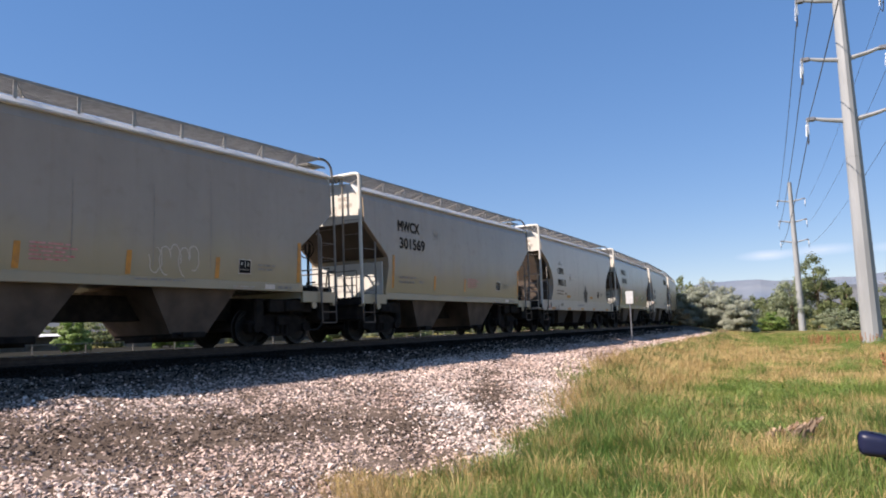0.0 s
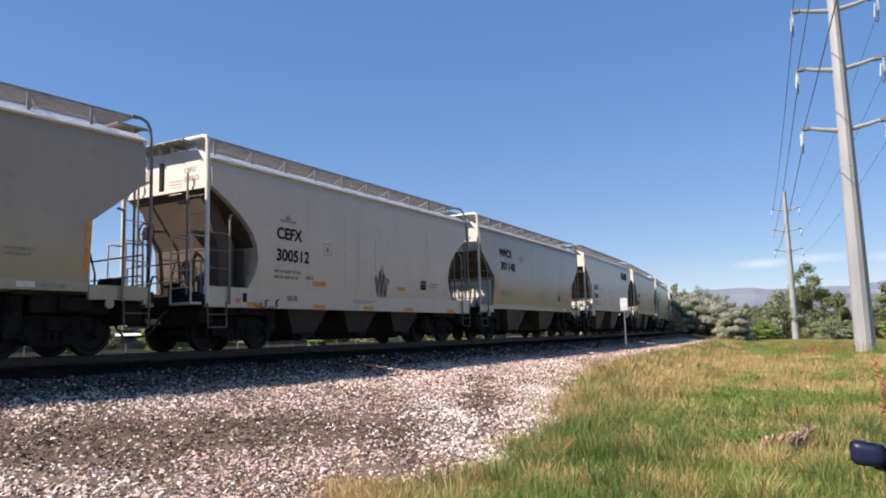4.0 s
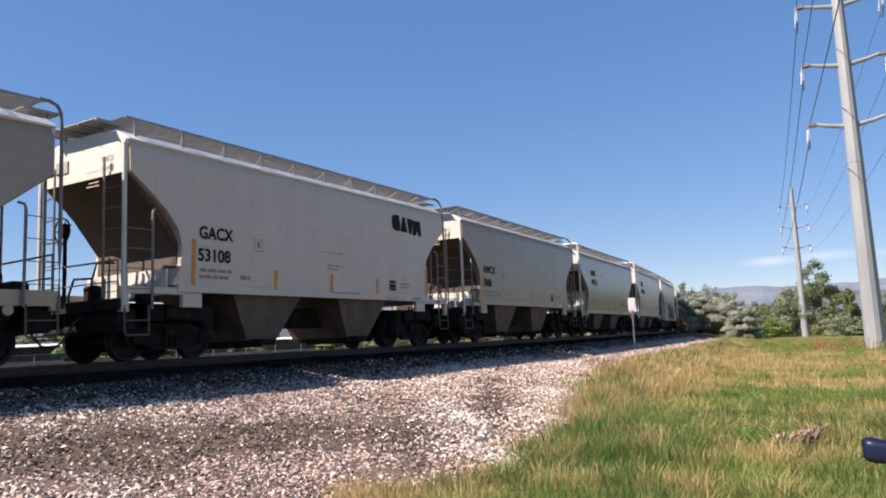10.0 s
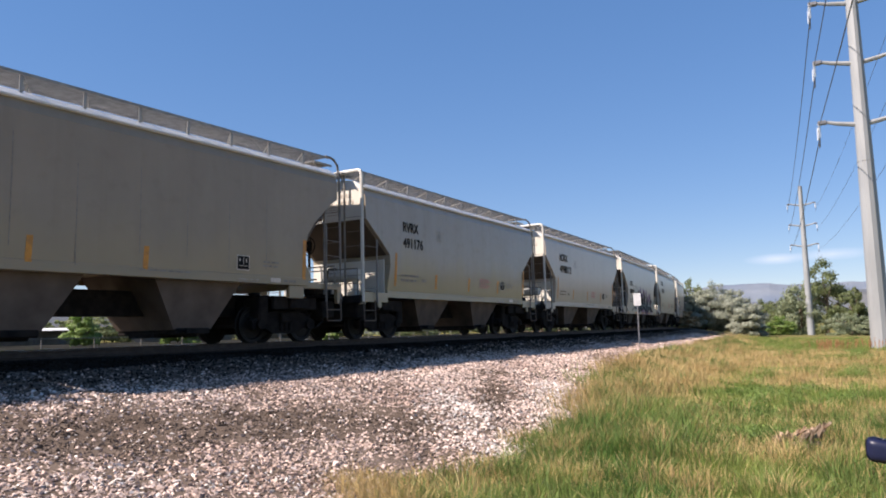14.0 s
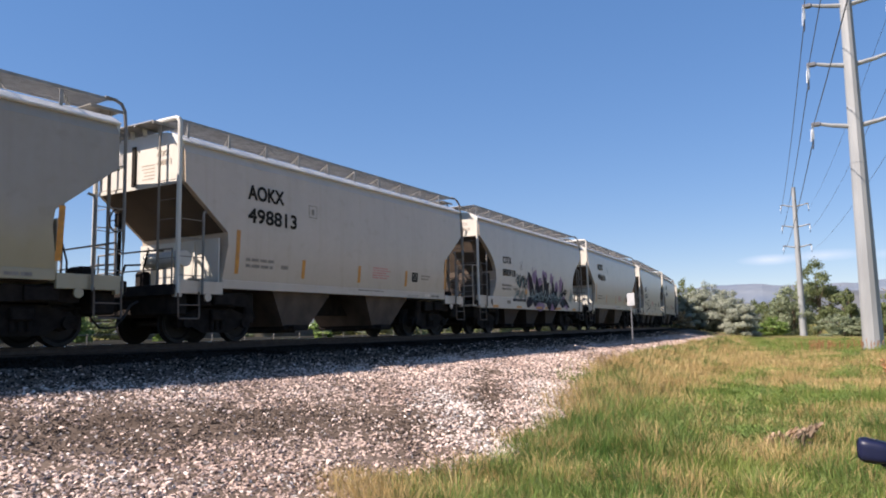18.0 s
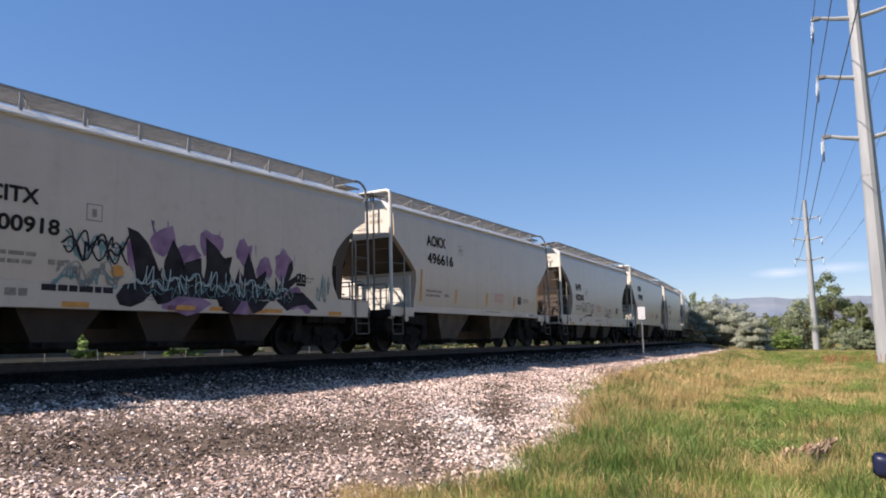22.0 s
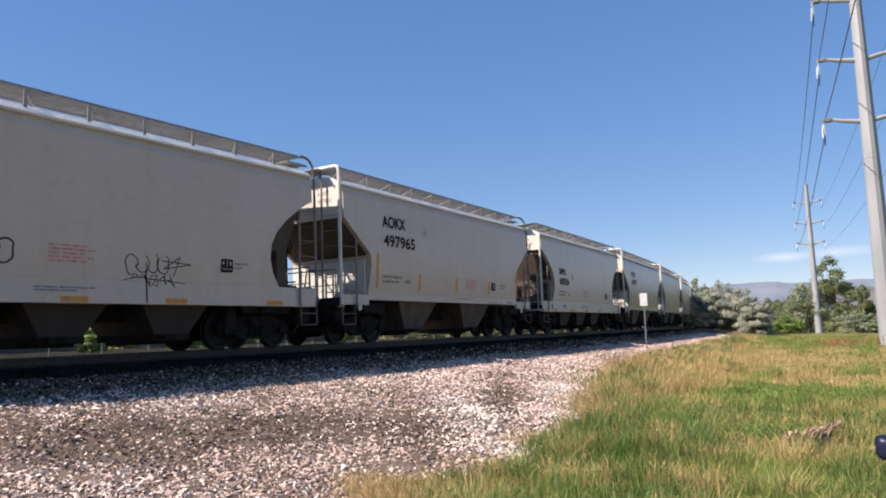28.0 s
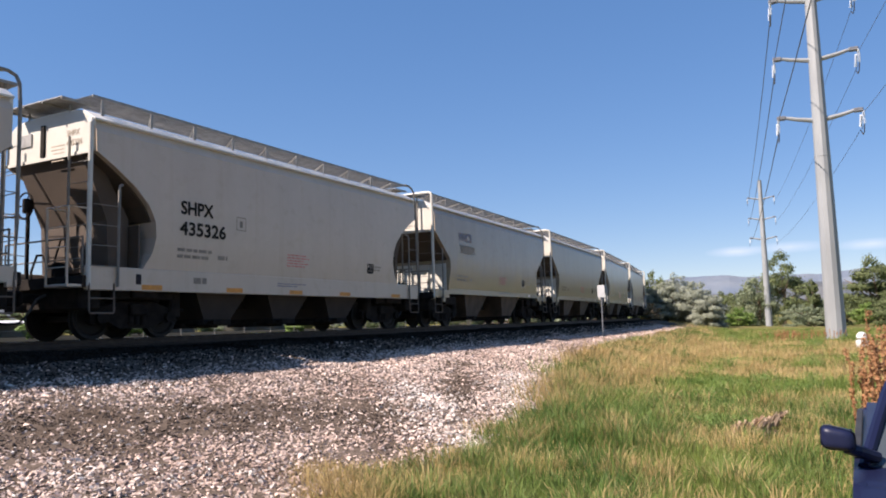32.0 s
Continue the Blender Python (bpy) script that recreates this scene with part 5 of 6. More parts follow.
    mark(k, "round", brush([(3.2, 1.40), (3.9, 1.52), (4.7, 1.56), (5.0, 1.62), (4.2, 1.55), (4.8, 1.50)], 0.04), M_SPRAYBLACK, "tag_underline")
    mark(k, "round", scribble(7.45, 1.62, 1.0, 0.48, 4, 23, 0.022) + brush([(8.3, 1.95), (9.05, 1.90), (8.35, 1.78), (8.75, 2.05), (8.6, 1.62)], 0.02), M_SPRAYBLACK, "black_tag")
    mark(k, "round", jag(7.6, 1.35, 1.0, 0.30, 5, 24, 0.016) + brush([(7.95, 1.05), (7.92, 1.75)], 0.035) + brush([(7.4, 1.50), (7.7, 1.58), (8.9, 1.48)], 0.015), M_SPRAYBLACK, "black_tag")
    l = add_car(155.05, "angled", "pale", black)
    letters(l, "angled", "AOKX", 2.02, 3.52, 0.35, M_BLACK, 1.26)
    letters(l, "angled", "497965", 2.06, 2.93, 0.35, M_BLACK, 1.76)
    square_mark(l, "angled", 4.3, 3.4)
    common_marks(l, "angled", 2.0, 7.3, 27, 9.35)
    stripes(l, "angled", (1.65, 4.05, 6.55, 9.1, 11.65))
    m = add_car(169.65, "round", "pale", "pale covered hopper car with rounded flanks")
    letters(m, "round", "SHPX", 2.28, 2.82, 0.30, M_BLACK, 0.98)
    letters(m, "round", "435326", 2.26, 2.34, 0.30, M_BLACK, 1.42)
    square_mark(m, "round", 4.05, 2.6)
    common_marks(m, "round", 2.2, 6.0, 30, 9.85)
    n = add_car(184.05, "angled", "grey", "light grey covered hopper car with faded blue lettering")
    letters(n, "angled", "MWCX", 2.2, 3.42, 0.34, M_BLUETXT, 1.3)
    letters(n, "angled", "301034", 2.25, 2.92, 0.34, M_GREYTXT, 1.5)
    common_marks(n, "angled", 2.0, 6.5, 33)
    for q, (front, kind, colour) in enumerate(((198.4, "angled", "beige"), (212.8, "angled", "grey"), (227.2, "angled", "pale"), (241.6, "angled", "white"), (256.0, "round", "grey"))):
        z = add_car(front, kind, colour, "light covered hopper car further back in the train")
        common_marks(z, kind, 2.0, 6.5, 40 + 3 * q)


# ---- plants ----
def leaf_cloud(blobs, count, size, rng, flat=0.6):
    """Many small leaf pieces round the skin and inside of blobs (x, y, z, rx, rz)."""
    vol = np.array([b[3] ** 2 * b[4] for b in blobs])
    pick = rng.choice(len(blobs), count, p=vol / vol.sum())
    B = np.array(blobs)[pick]
    dirs = rng.normal(size=(count, 3))
    dirs /= np.linalg.norm(dirs, axis=1)[:, None]
    rad = rng.uniform(0.25, 1, count) ** 0.5 * (1 + 0.16 * rng.normal(size=count))
    c = B[:, :3] + dirs * rad[:, None] * B[:, [3, 3, 4]]
    face = 1.25 * dirs + (0, 0, 0.45) + 0.5 * rng.normal(size=(count, 3))
    a = np.cross(face, rng.normal(size=(count, 3)))
    a /= np.linalg.norm(a, axis=1)[:, None]
    b = np.cross(a, face)
    b /= np.linalg.norm(b, axis=1)[:, None]
    s = size * rng.uniform(0.6, 1.4, count)[:, None]
    v = np.stack([c - a * s, c + b * s * flat, c + a * s, c - b * s * flat], 1).reshape(-1, 3)
    f = np.arange(count * 4).reshape(-1, 4)
    return v, f


def tree(name, x, y, z, height, width, material, label, seed, leaves=2600, size=0.22, low=0.15, category="tree", blob=7):
    rng = np.random.default_rng(seed)
    t = tagged(empty(name, pose(x, y, z)), label, category)
    bm = bmesh.new()
    tube(bm, [(0, 0, -0.3), (0.05 * width, 0, height * 0.35), (0.02 * width, 0.03 * width, height * 0.75)], 0.03 * height, 8, 0.008 * height)
    for k in range(6):
        a = k * 1.05 + rng.uniform(0, 0.5)
        r = width * 0.38
        z0 = height * rng.uniform(0.12, 0.45)
        tube(bm, [(0.02 * width, 0, z0), (r * 0.5 * math.cos(a), r * 0.5 * math.sin(a), z0 + height * 0.14), (r * math.cos(a), r * math.sin(a), z0 + height * 0.26)], 0.012 * height, 6, 0.004 * height)
    part("trunk", bm, M_BARK, t)
    blobs = []
    for k in range(blob):
        a = rng.uniform(0, 6.28)
        q = rng.uniform(0, 1)
        zz = height * (low + (0.92 - low) * (k + 0.5) / blob)
        w = width * 0.5 * math.sin(math.pi * min(0.98, 0.25 + 0.72 * (k + 0.5) / blob)) ** 0.7
        for j in range(5):
            aa = a + j * 1.26 + rng.uniform(-0.4, 0.4)
            rr = w * rng.uniform(0.30, 0.80)
            blobs.append((rr * math.cos(aa), rr * math.sin(aa), zz + rng.uniform(-0.08, 0.08) * height, w * rng.uniform(0.22, 0.45), height * rng.uniform(0.05, 0.11)))
    v, f = leaf_cloud(blobs, leaves, size, rng)
    tagged(raw("crown", v, f, material, t), kind="stuff")
    return t


def polar(px, dist):
    """A place in the direction of the tangent px off straight ahead."""
    return px * dist / math.sqrt(1 + px * px), dist / math.sqrt(1 + px * px)


def make_trees():
    silver = "silvery grey-green olive bush at the meadow's far edge"
    for k, (px, dist, h, w) in enumerate(((0.328, 93, 4.0, 4.6), (0.345, 95, 5.2, 6.5), (0.362, 96, 6.4, 7.0), (0.386, 94, 5.4, 6.5), (0.405, 89, 4.0, 5.0))):
        x, y = polar(px, dist)
        tree("olive_bush", x, y, float(ground_height(x, y)[0]), h, w, M_SILVERLEAF, silver, 20 + k, 16000, 0.10, 0.05, "bush")
    x, y = polar(0.320, 86)
    tree("dead_brush", x, y, float(ground_height(x, y)[0]), 2.0, 3.4, M_BRUSH, "dry brown brush beside the track's far bend", 33, 7000, 0.07, 0.02, "bush", 5)
    dark = "dark green broadleaf tree in the distance"
    for k, (px, dist, h, w, mt) in enumerate(((0.329, 150, 11.4, 8, M_LEAF), (0.425, 170, 8.2, 9, M_LEAF), (0.452, 165, 8.0, 9, M_LEAF), (0.472, 150, 10.5, 9, M_LEAF3), (0.507, 165, 16.0, 12.5, M_LEAF), (0.550, 150, 8.6, 3.5, M_LEAF),
                                               (0.565, 175, 6.0, 9, M_LEAF3), (0.595, 165, 6.5, 9, M_LEAF), (0.638, 150, 12.6, 12, M_LEAF), (0.69, 150, 10, 12, M_LEAF), (0.74, 160, 9, 10, M_LEAF))):
        x, y = polar(px, dist)
        tree("tree", x, y, float(ground_height(x, y)[0]), h, w, mt, dark, 40 + k, 12000 if h > 12 else 8000, 0.21 if h > 12 else 0.18, 0.08)
    for k, (px, dist, h, w, mt) in enumerate(((0.445, 105, 2.6, 4.5, M_LEAF2), (0.524, 125, 3.6, 5, M_LEAF3), (0.54, 118, 3.4, 6, M_LEAF3), (0.56, 118, 3.2, 5, M_LEAF3), (0.452, 110, 2.2, 3.0, M_LEAF2), (0.625, 112, 3.4, 5, M_LEAF2), (0.66, 110, 4.4, 6, M_LEAF))):
        x, y = polar(px, dist)
        tree("shrub", x, y, float(ground_height(x, y)[0]), h, w, mt, "low green shrub before the tree line", 60 + k, 3600, 0.12, 0.03, "shrub", 5)
    for k, (px, dist, h, w, mt) in enumerate(((-0.497, 66, 2.9, 3.2, M_LEAF2), (-0.37, 70, 2.8, 4.6, M_LEAF2), (-0.165, 70, 2.0, 2.6, M_LEAF2), (-0.05, 90, 4.0, 7, M_LEAF), (0.07, 100, 4.0, 8, M_LEAF))):
        x, y = polar(px, dist)
        tree("tree", x, y, float(ground_height(x, y)[0]), h, w, mt, "green yard shrub beyond the railway", 80 + k, 6000, 0.10, 0.04, "shrub")


def make_hedge():
    """The line of yard shrubs and trees that closes the view beyond the track."""
    rnd = random.Random(6)
    for k in range(34):
        x, y = polar(-0.80 + k * 0.033, rnd.uniform(112, 128))
        h, w, m = rnd.uniform(3.6, 5.2), rnd.uniform(7.0, 9.5), rnd.choice((M_LEAF, M_LEAF3, M_LEAF))
        if k in (16, 17, 18, 19):
            h *= 0.5
        tree("hedge_shrub", x, y, float(ground_height(x, y)[0]), h, w, m, "dense green shrub in the far hedge line", 200 + k, 2600, 0.22, 0.02, "shrub", 5)


def blades(name, x, y, h, w, material, label, rng, lean=0.25, seed_head=0.0, out=None):
    """Grass blades: each a bent strip of two pieces; a seed head swells the top; out bends them away from a tuft's middle."""
    n = len(x)
    z = ground_height(x, y)
    a = rng.uniform(0, 6.28, n)
    dx, dy = np.cos(a), np.sin(a)
    b = rng.uniform(0, 6.28, n)
    lx, ly = np.cos(b) * h * lean * rng.uniform(0.2, 1.2, n), np.sin(b) * h * lean * rng.uniform(0.2, 1.2, n)
    if out is not None:
        lx, ly = lx + out[0] * h, ly + out[1] * h
    rows = []
    for fr, ww, bend in ((0, w if not seed_head else w * 0.45, 0.0), (0.62, w * (0.75 if not seed_head else seed_head), 0.38), (1.0, w * 0.08, 1.0)):
        for sgn in (-1, 1):
            rows.append(np.stack([x + lx * bend + sgn * dx * ww, y + ly * bend + sgn * dy * ww, z + h * fr * (1 - 0.12 * bend) - 0.03], 1))
    v = np.stack(rows, 1).reshape(-1, 3)
    base = np.arange(n)[:, None] * 6
    f = np.concatenate([base + np.array([0, 1, 3, 2]), base + np.array([2, 3, 5, 4])])
    return tagged(raw(name, v, f, material), label, "grass", kind="stuff")


def dryness_at(x, y, d, edge):
    """How much of the meadow is dry straw: the rim by the ballast, drifts and patches."""
    r = np.hypot(x, y)
    big = np.array([noise.noise((p * 0.20, q * 0.20, 2)) for p, q in zip(x, y)])
    small = np.array([noise.noise((p * 0.75, q * 0.75, 5)) for p, q in zip(x, y)])
    rim = np.exp(-((d - edge) / 1.5) ** 2) * np.clip((r - 9.5) / 3, 0.05, 1)
    dry = 0.14 + 0.70 * rim + 0.65 * big + 0.85 * small
    dry += 0.50 * np.clip((r - 18) / 5, 0, 1) - 0.70 * np.clip((r - 42) / 6, 0, 1)
    dry += 0.8 * near_line(x, y, (1.5, 7.3), (2.2, 7.6), 0.45) + 0.9 * near_line(x, y, (-1.0, 6.9), (0.0, 6.9), 0.40) + 0.6 * near_line(x, y, (6.2, 11.3), (7.8, 13.4), 1.0) + 0.55 * near_line(x, y, (4.3, 9.0), (5.6, 9.9), 0.8)
    dry += 0.5 * near_line(x, y, (4.6, 15.6), (6.8, 22.0), 1.0)
    dry -= 0.75 * near_line(x, y, (3.0, 12.0), (7.6, 15.6), 1.6) + 0.60 * near_line(x, y, (0.5, 6.7), (3.4, 7.0), 0.8)
    return dry, rim, small


def make_grass():
    rng = np.random.default_rng(11)

    def field(n, power):
        r = 4.6 + 76 * rng.uniform(0, 1, n) ** power
        t = rng.uniform(-0.30, 0.80, n)
        x, y = r * np.sin(t), r * np.cos(t)
        s, d = line_distance(x, y)
        edge = grass_edge(s) + 0.1 + 0.28 * np.sin(s * 1.7) + 0.22 * np.sin(s * 4.1 + 1)
        cx, cy = x - 2.12, y - 3.573
        across, along = cx * 0.848 - cy * 0.53, cx * 0.53 + cy * 0.848
        ok = (d > edge) & ~((across > -0.1) & (across < 1.9) & (along > -2.1) & (along < 2.4))
        return x[ok], y[ok], d[ok], edge[ok], r[ok]

    # a short sward, then tufts that spread from their middles
    x, y, d, edge, r = field(130000, 1.9)
    dry, rim, small = dryness_at(x, y, d, edge)
    pick = rng.uniform(0, 1, len(x)) < np.clip(1.9 * dry - 0.22, 0.05, 0.92)
    grow = 1 + np.clip((r - 7) / 16, 0, 1.5)
    for k, name, material, label in ((~pick, "green_sward", M_GREEN, "short green meadow grass"), (pick, "dry_sward", M_DRY, "short dry straw between the grass")):
        blades(name, x[k], y[k], rng.uniform(0.06, 0.20, k.sum()) * (1 + 0.3 * rim[k]), 0.0042 * grow[k], material, label, rng, 0.7)
    r, t = 9.0 * rng.uniform(0, 1, 30000) ** 0.6, rng.uniform(-3.14, 3.14, 30000)
    ok = (r > 0.6) & ((np.abs(t - 0.25) > 0.6) | (r < 4.6))
    x, y = r[ok] * np.sin(t[ok]), r[ok] * np.cos(t[ok])
    s, d = line_distance(x, y)
    cx, cy = x - 2.12, y - 3.573
    ok = (d > grass_edge(s) + 0.3) & ~((np.abs(cx * 0.848 - cy * 0.53 - 0.9) < 1.05) & (np.abs(cx * 0.53 + cy * 0.848 - 0.15) < 2.3))
    blades("near_sward", x[ok], y[ok], rng.uniform(0.04, 0.13, ok.sum()), np.full(ok.sum(), 0.004), M_GREEN, "short trodden green grass", rng, 0.8)
    x, y, d, edge, r = field(15000, 1.75)
    dry, rim, small = dryness_at(x, y, d, edge)
    lump = np.array([noise.noise((p * 0.9, q * 0.9, 9)) for p, q in zip(x, y)])
    tall = rng.uniform(0.11, 0.24, len(x)) * (1 + 1.0 * rim + 1.1 * np.clip(lump, -0.5, 0.7)) * np.interp(r, (5, 8, 14), (0.85, 1.05, 1.3))
    kind = rng.uniform(0, 1, len(x)) < np.clip(2.0 * dry - 0.30, 0.04, 0.95)
    for k, name, material, label, head in ((~kind, "green_grass", M_GREEN, "lush green grass in tufts", 0), (kind, "dry_grass", M_DRY, "tall dry golden grass with seed heads", 0.8)):
        per = 30
        m = k.sum()
        wide = np.repeat(0.07 + 0.35 * tall[k], per) * (1 + np.clip((np.repeat(r[k], per) - 12) / 25, 0, 1.2))
        ox, oy = rng.normal(size=m * per), rng.normal(size=m * per)
        h = np.repeat(tall[k], per) * rng.uniform(0.5, 1.15, m * per) * np.exp(-0.10 * (ox ** 2 + oy ** 2))
        w = np.repeat(0.0030 * (1 + np.clip((r[k] - 7) / 16, 0, 1.6)), per)
        blades(name, np.repeat(x[k], per) + ox * wide, np.repeat(y[k], per) + oy * wide, h, w, material, label, rng, 0.35, head, (ox * 0.28, oy * 0.28))


def make_meadow_weeds():
    """Low leafy mounds and rank tufts that make the meadow uneven."""
    rng = np.random.default_rng(44)
    for name, material, count, label, rank in (
            ("leafy_weeds", M_LEAF2, 700, "low leafy green weeds in mounds", ""),
            ("rank_grass", M_DRY, 210, "rank tan grass clumps along the ballast", "edge"),
            ("rank_green_grass", M_RANKGREEN, 230, "rank green grass clumps along the ballast", "edge"),
            ("coarse_grass", M_RANKGREEN, 340, "coarse dark green grass clumps", "near"),
            ("coarse_dry_grass", M_DRY, 140, "coarse straw-coloured grass clumps", "near")):
        if rank == "edge":
            s = rng.uniform(0, 1, count) ** 1.2 * 45 + 2
            d = grass_edge(s) + 0.25 + np.abs(rng.normal(size=count)) * 0.9
            x, y = on_line(s, d)
        else:
            r, t = 10.5 + 38 * rng.uniform(0, 1, count) ** 1.7, rng.uniform(0.02, 0.72, count)
            if rank:
                r, t = 5.0 + 9.5 * rng.uniform(0, 1, count) ** 1.2, rng.uniform(-0.12, 0.60, count)
            x, y = r * np.sin(t), r * np.cos(t)
            s, d = line_distance(x, y)
            ok = d > grass_edge(s) + (0.35 if rank else 1.3)
            if rank:
                cx, cy = x - 2.12, y - 3.573
                ok &= ~((np.abs(cx * 0.848 - cy * 0.53 - 0.9) < 1.2) & (np.abs(cx * 0.53 + cy * 0.848 - 0.15) < 2.5)) & (np.hypot(x - 3.05, y - 7.75) > 0.7)
            else:
                ok &= dryness_at(x, y, d, grass_edge(s))[0] < 0.25
            x, y, s, d = x[ok], y[ok], s[ok], d[ok]
        z = ground_height(x, y)
        r = np.hypot(x, y)
        if rank:
            per = 110
            tall, wide = rng.uniform(0.28, 0.58, len(x)) * (1.0 if rank == "edge" else 0.75), rng.uniform(0.10, 0.30, len(x))
            ox, oy = rng.normal(size=len(x) * per), rng.normal(size=len(x) * per)
            h = np.repeat(tall, per) * rng.uniform(0.45, 1.1, len(ox)) * np.exp(-0.12 * (ox ** 2 + oy ** 2))
            blades(name, np.repeat(x, per) + ox * np.repeat(wide, per), np.repeat(y, per) + oy * np.repeat(wide, per), h, np.repeat(0.0034 * (1 + np.clip((r - 7) / 16, 0, 1.6)), per), material, label, rng, 0.4, 0.9, (ox * 0.3, oy * 0.3))
        else:
            blobs = [(x[k], y[k], z[k] + 0.05, rng.uniform(0.12, 0.20 + 0.012 * r[k]), rng.uniform(0.08, 0.14 + 0.007 * r[k])) for k in range(len(x))]
            v, f = leaf_cloud(blobs, 100000, 0.019, rng, 0.5)
            tagged(raw(name, v, f, material), label, "weeds", kind="stuff")


def make_far_weeds():
    """Rank weeds and grass along the far side of the railway."""
    rng = np.random.default_rng(17)
    n = 40000
    s, d = rng.uniform(-25, 75, n), -rng.uniform(5.5, 26, n)
    clump = np.array([noise.noise((p * 0.16, q * 0.12, 3)) for p, q in zip(s, d)]) + 0.02 * (d + 10)
    s, d = s[clump > 0.08], d[clump > 0.08]
    n = len(s)
    x, y = on_line(s, d)
    blades("far_weeds", x, y, rng.uniform(0.08, 0.26, n), 0.012 * np.ones(n), M_GREEN, "short green weeds beyond the railway", rng, 0.5)


# ---- power line ----
def insulator_mesh():
    """A string of discs on one core, hanging down from its eye."""
    bm = bmesh.new()
    prof = []
    for k in range(9):
        prof += [(0.02, -0.09 * k), (0.085, -0.09 * k - 0.02), (0.085, -0.09 * k - 0.035), (0.02, -0.09 * k - 0.06)]
    turned(bm, prof, 8)
    return finish(bm, "insulator_string")


def steel_pole(x, y, z, top, arms, heading_deg, label, base_r=0.56, top_r=0.27):
    p = tagged(empty("transmission_pole", pose(x, y, z, 0, 0, heading_deg)), label, "power pole", "poles of the power line")
    bm = bmesh.new()
    h = top - z
    prof = [(base_r, -0.5)] + [(base_r + (top_r - base_r) * t / 12, h * t / 12) for t in range(13)]
    turned(bm, prof, 12)
    part("shaft", bm, M_POLE, p)
    bm = bmesh.new()
    turned(bm, [(base_r + 0.16, -0.4), (base_r + 0.16, 0.05), (base_r + 0.05, 0.05), (base_r + 0.05, 0.02)], 12)
    part("base_flange", bm, M_ARMCAP, p)
    for t in (0.42, 0.78):
        bm = bmesh.new()
        rr = base_r + (top_r - base_r) * t
        turned(bm, [(rr + 0.005, h * t), (rr + 0.014, h * t + 0.01), (rr + 0.014, h * t + 0.06), (rr + 0.004, h * t + 0.07)], 12)
        part("splice_collar", bm, M_POLE, p)
    for az, reach in arms:
        zz = az - z
        for sgn in (-1, 1):
            rr = base_r + (top_r - base_r) * zz / h
            bm = bmesh.new()
            tube(bm, [(sgn * rr * 0.7, 0, zz - 0.12), (sgn * reach * 0.55, 0, zz + 0.06), (sgn * (reach - 0.45), 0, zz + 0.22)], 0.15, 8, 0.10)
            arm = part("cross_arm", bm, M_POLE, p)
            bm = bmesh.new()
            box(bm, sgn * reach - 0.45 if sgn > 0 else -reach - 0.05, sgn * reach + 0.05 if sgn > 0 else -reach + 0.45, -0.16, 0.16, zz + 0.10, zz + 0.34, 0.04)
            part("arm_end", bm, M_ARMCAP, arm)
            for at, tilt in (((sgn * reach, -0.35, zz + 0.06), 0), ((sgn * reach, 0.5, zz + 0.02), 40)):
                put("insulator_string", shared("insulator", insulator_mesh), M_GLASSINS, arm, "", pose(*at, tilt))
            bm = bmesh.new()
            tube(bm, [(sgn * reach, -0.38, zz - 0.78), (sgn * reach, -0.1, zz - 1.15), (sgn * reach, 0.4, zz - 1.2), (sgn * reach, 0.95, zz - 0.85)], 0.03, 5)
            part("jumper_loop", bm, M_WIRE, arm)
    return p


def wire(a, b, sag, r, label):
    a, b = Vector(a), Vector(b)
    bm = bmesh.new()
    pts = [a.lerp(b, t / 24) - Vector((0, 0, sag * 4 * (t / 24) * (1 - t / 24))) for t in range(25)]
    tube(bm, pts, r, 5)
    tagged(part("power_wire", bm, M_WIRE), label, "wire", "wires of the power line")


def make_power_line():
    p1, p2 = Vector((24.75, 42.7, 0)), Vector((64.5, 132.6, -0.95))
    run = (p2 - p1).to_2d().normalized()
    ang = math.degrees(math.atan2(-run.x, run.y))
    a1, a2 = ((13.3, 2.3), (17.05, 2.3), (20.8, 2.3)), ((15.3, 2.3), (19.0, 2.3), (22.8, 2.3))
    steel_pole(p1.x, p1.y, -0.05, 26.0, a1, ang, "tall galvanised steel transmission pole with cross arms")
    steel_pole(p2.x, p2.y, -1.2, 26.2, a2, ang, "distant galvanised steel transmission pole with cross arms", 0.62, 0.34)
    side = Vector((run.y, -run.x))
    for (z1, r1), (z2, r2) in zip(a1, a2):
        for sgn in (-1, 1):
            q1 = Vector((p1.x + side.x * sgn * r1, p1.y + side.y * sgn * r1, z1 - 0.75))
            q2 = Vector((p2.x + side.x * sgn * r2, p2.y + side.y * sgn * r2, z2 - 0.75))
            wire(q1, q2, 1.0, 0.028 if sgn < 0 else 0.014, "thin dark conductor between the power poles")
            q0 = q1 - Vector((run.x * 98, run.y * 98, -2.0))
            wire(q1 + Vector((0, 0, 0.7)), q0, 1.6, 0.024 if sgn < 0 else 0.014, "thin dark conductor running on past the pole")


# ---- small things in the meadow, the yard beyond the track, the parked car, hills ----
def make_sign():
    x, y, z = 9.0, 35.3, 0.66
    p = tagged(empty("track_sign", pose(x, y, z, 0, 0, -14)), "white square trackside sign on a thin post", "sign")
    bm = bmesh.new()
    box(bm, -0.03, 0.03, -0.025, 0.025, -0.4, 1.95)
    part("post", bm, M_ARMCAP, p)
    bm = bmesh.new()
    box(bm, -0.17, 0.17, -0.05, -0.028, 1.95 - 0.05, 2.5, 0.006)
    part("sign_plate", bm, M_SIGN, p)


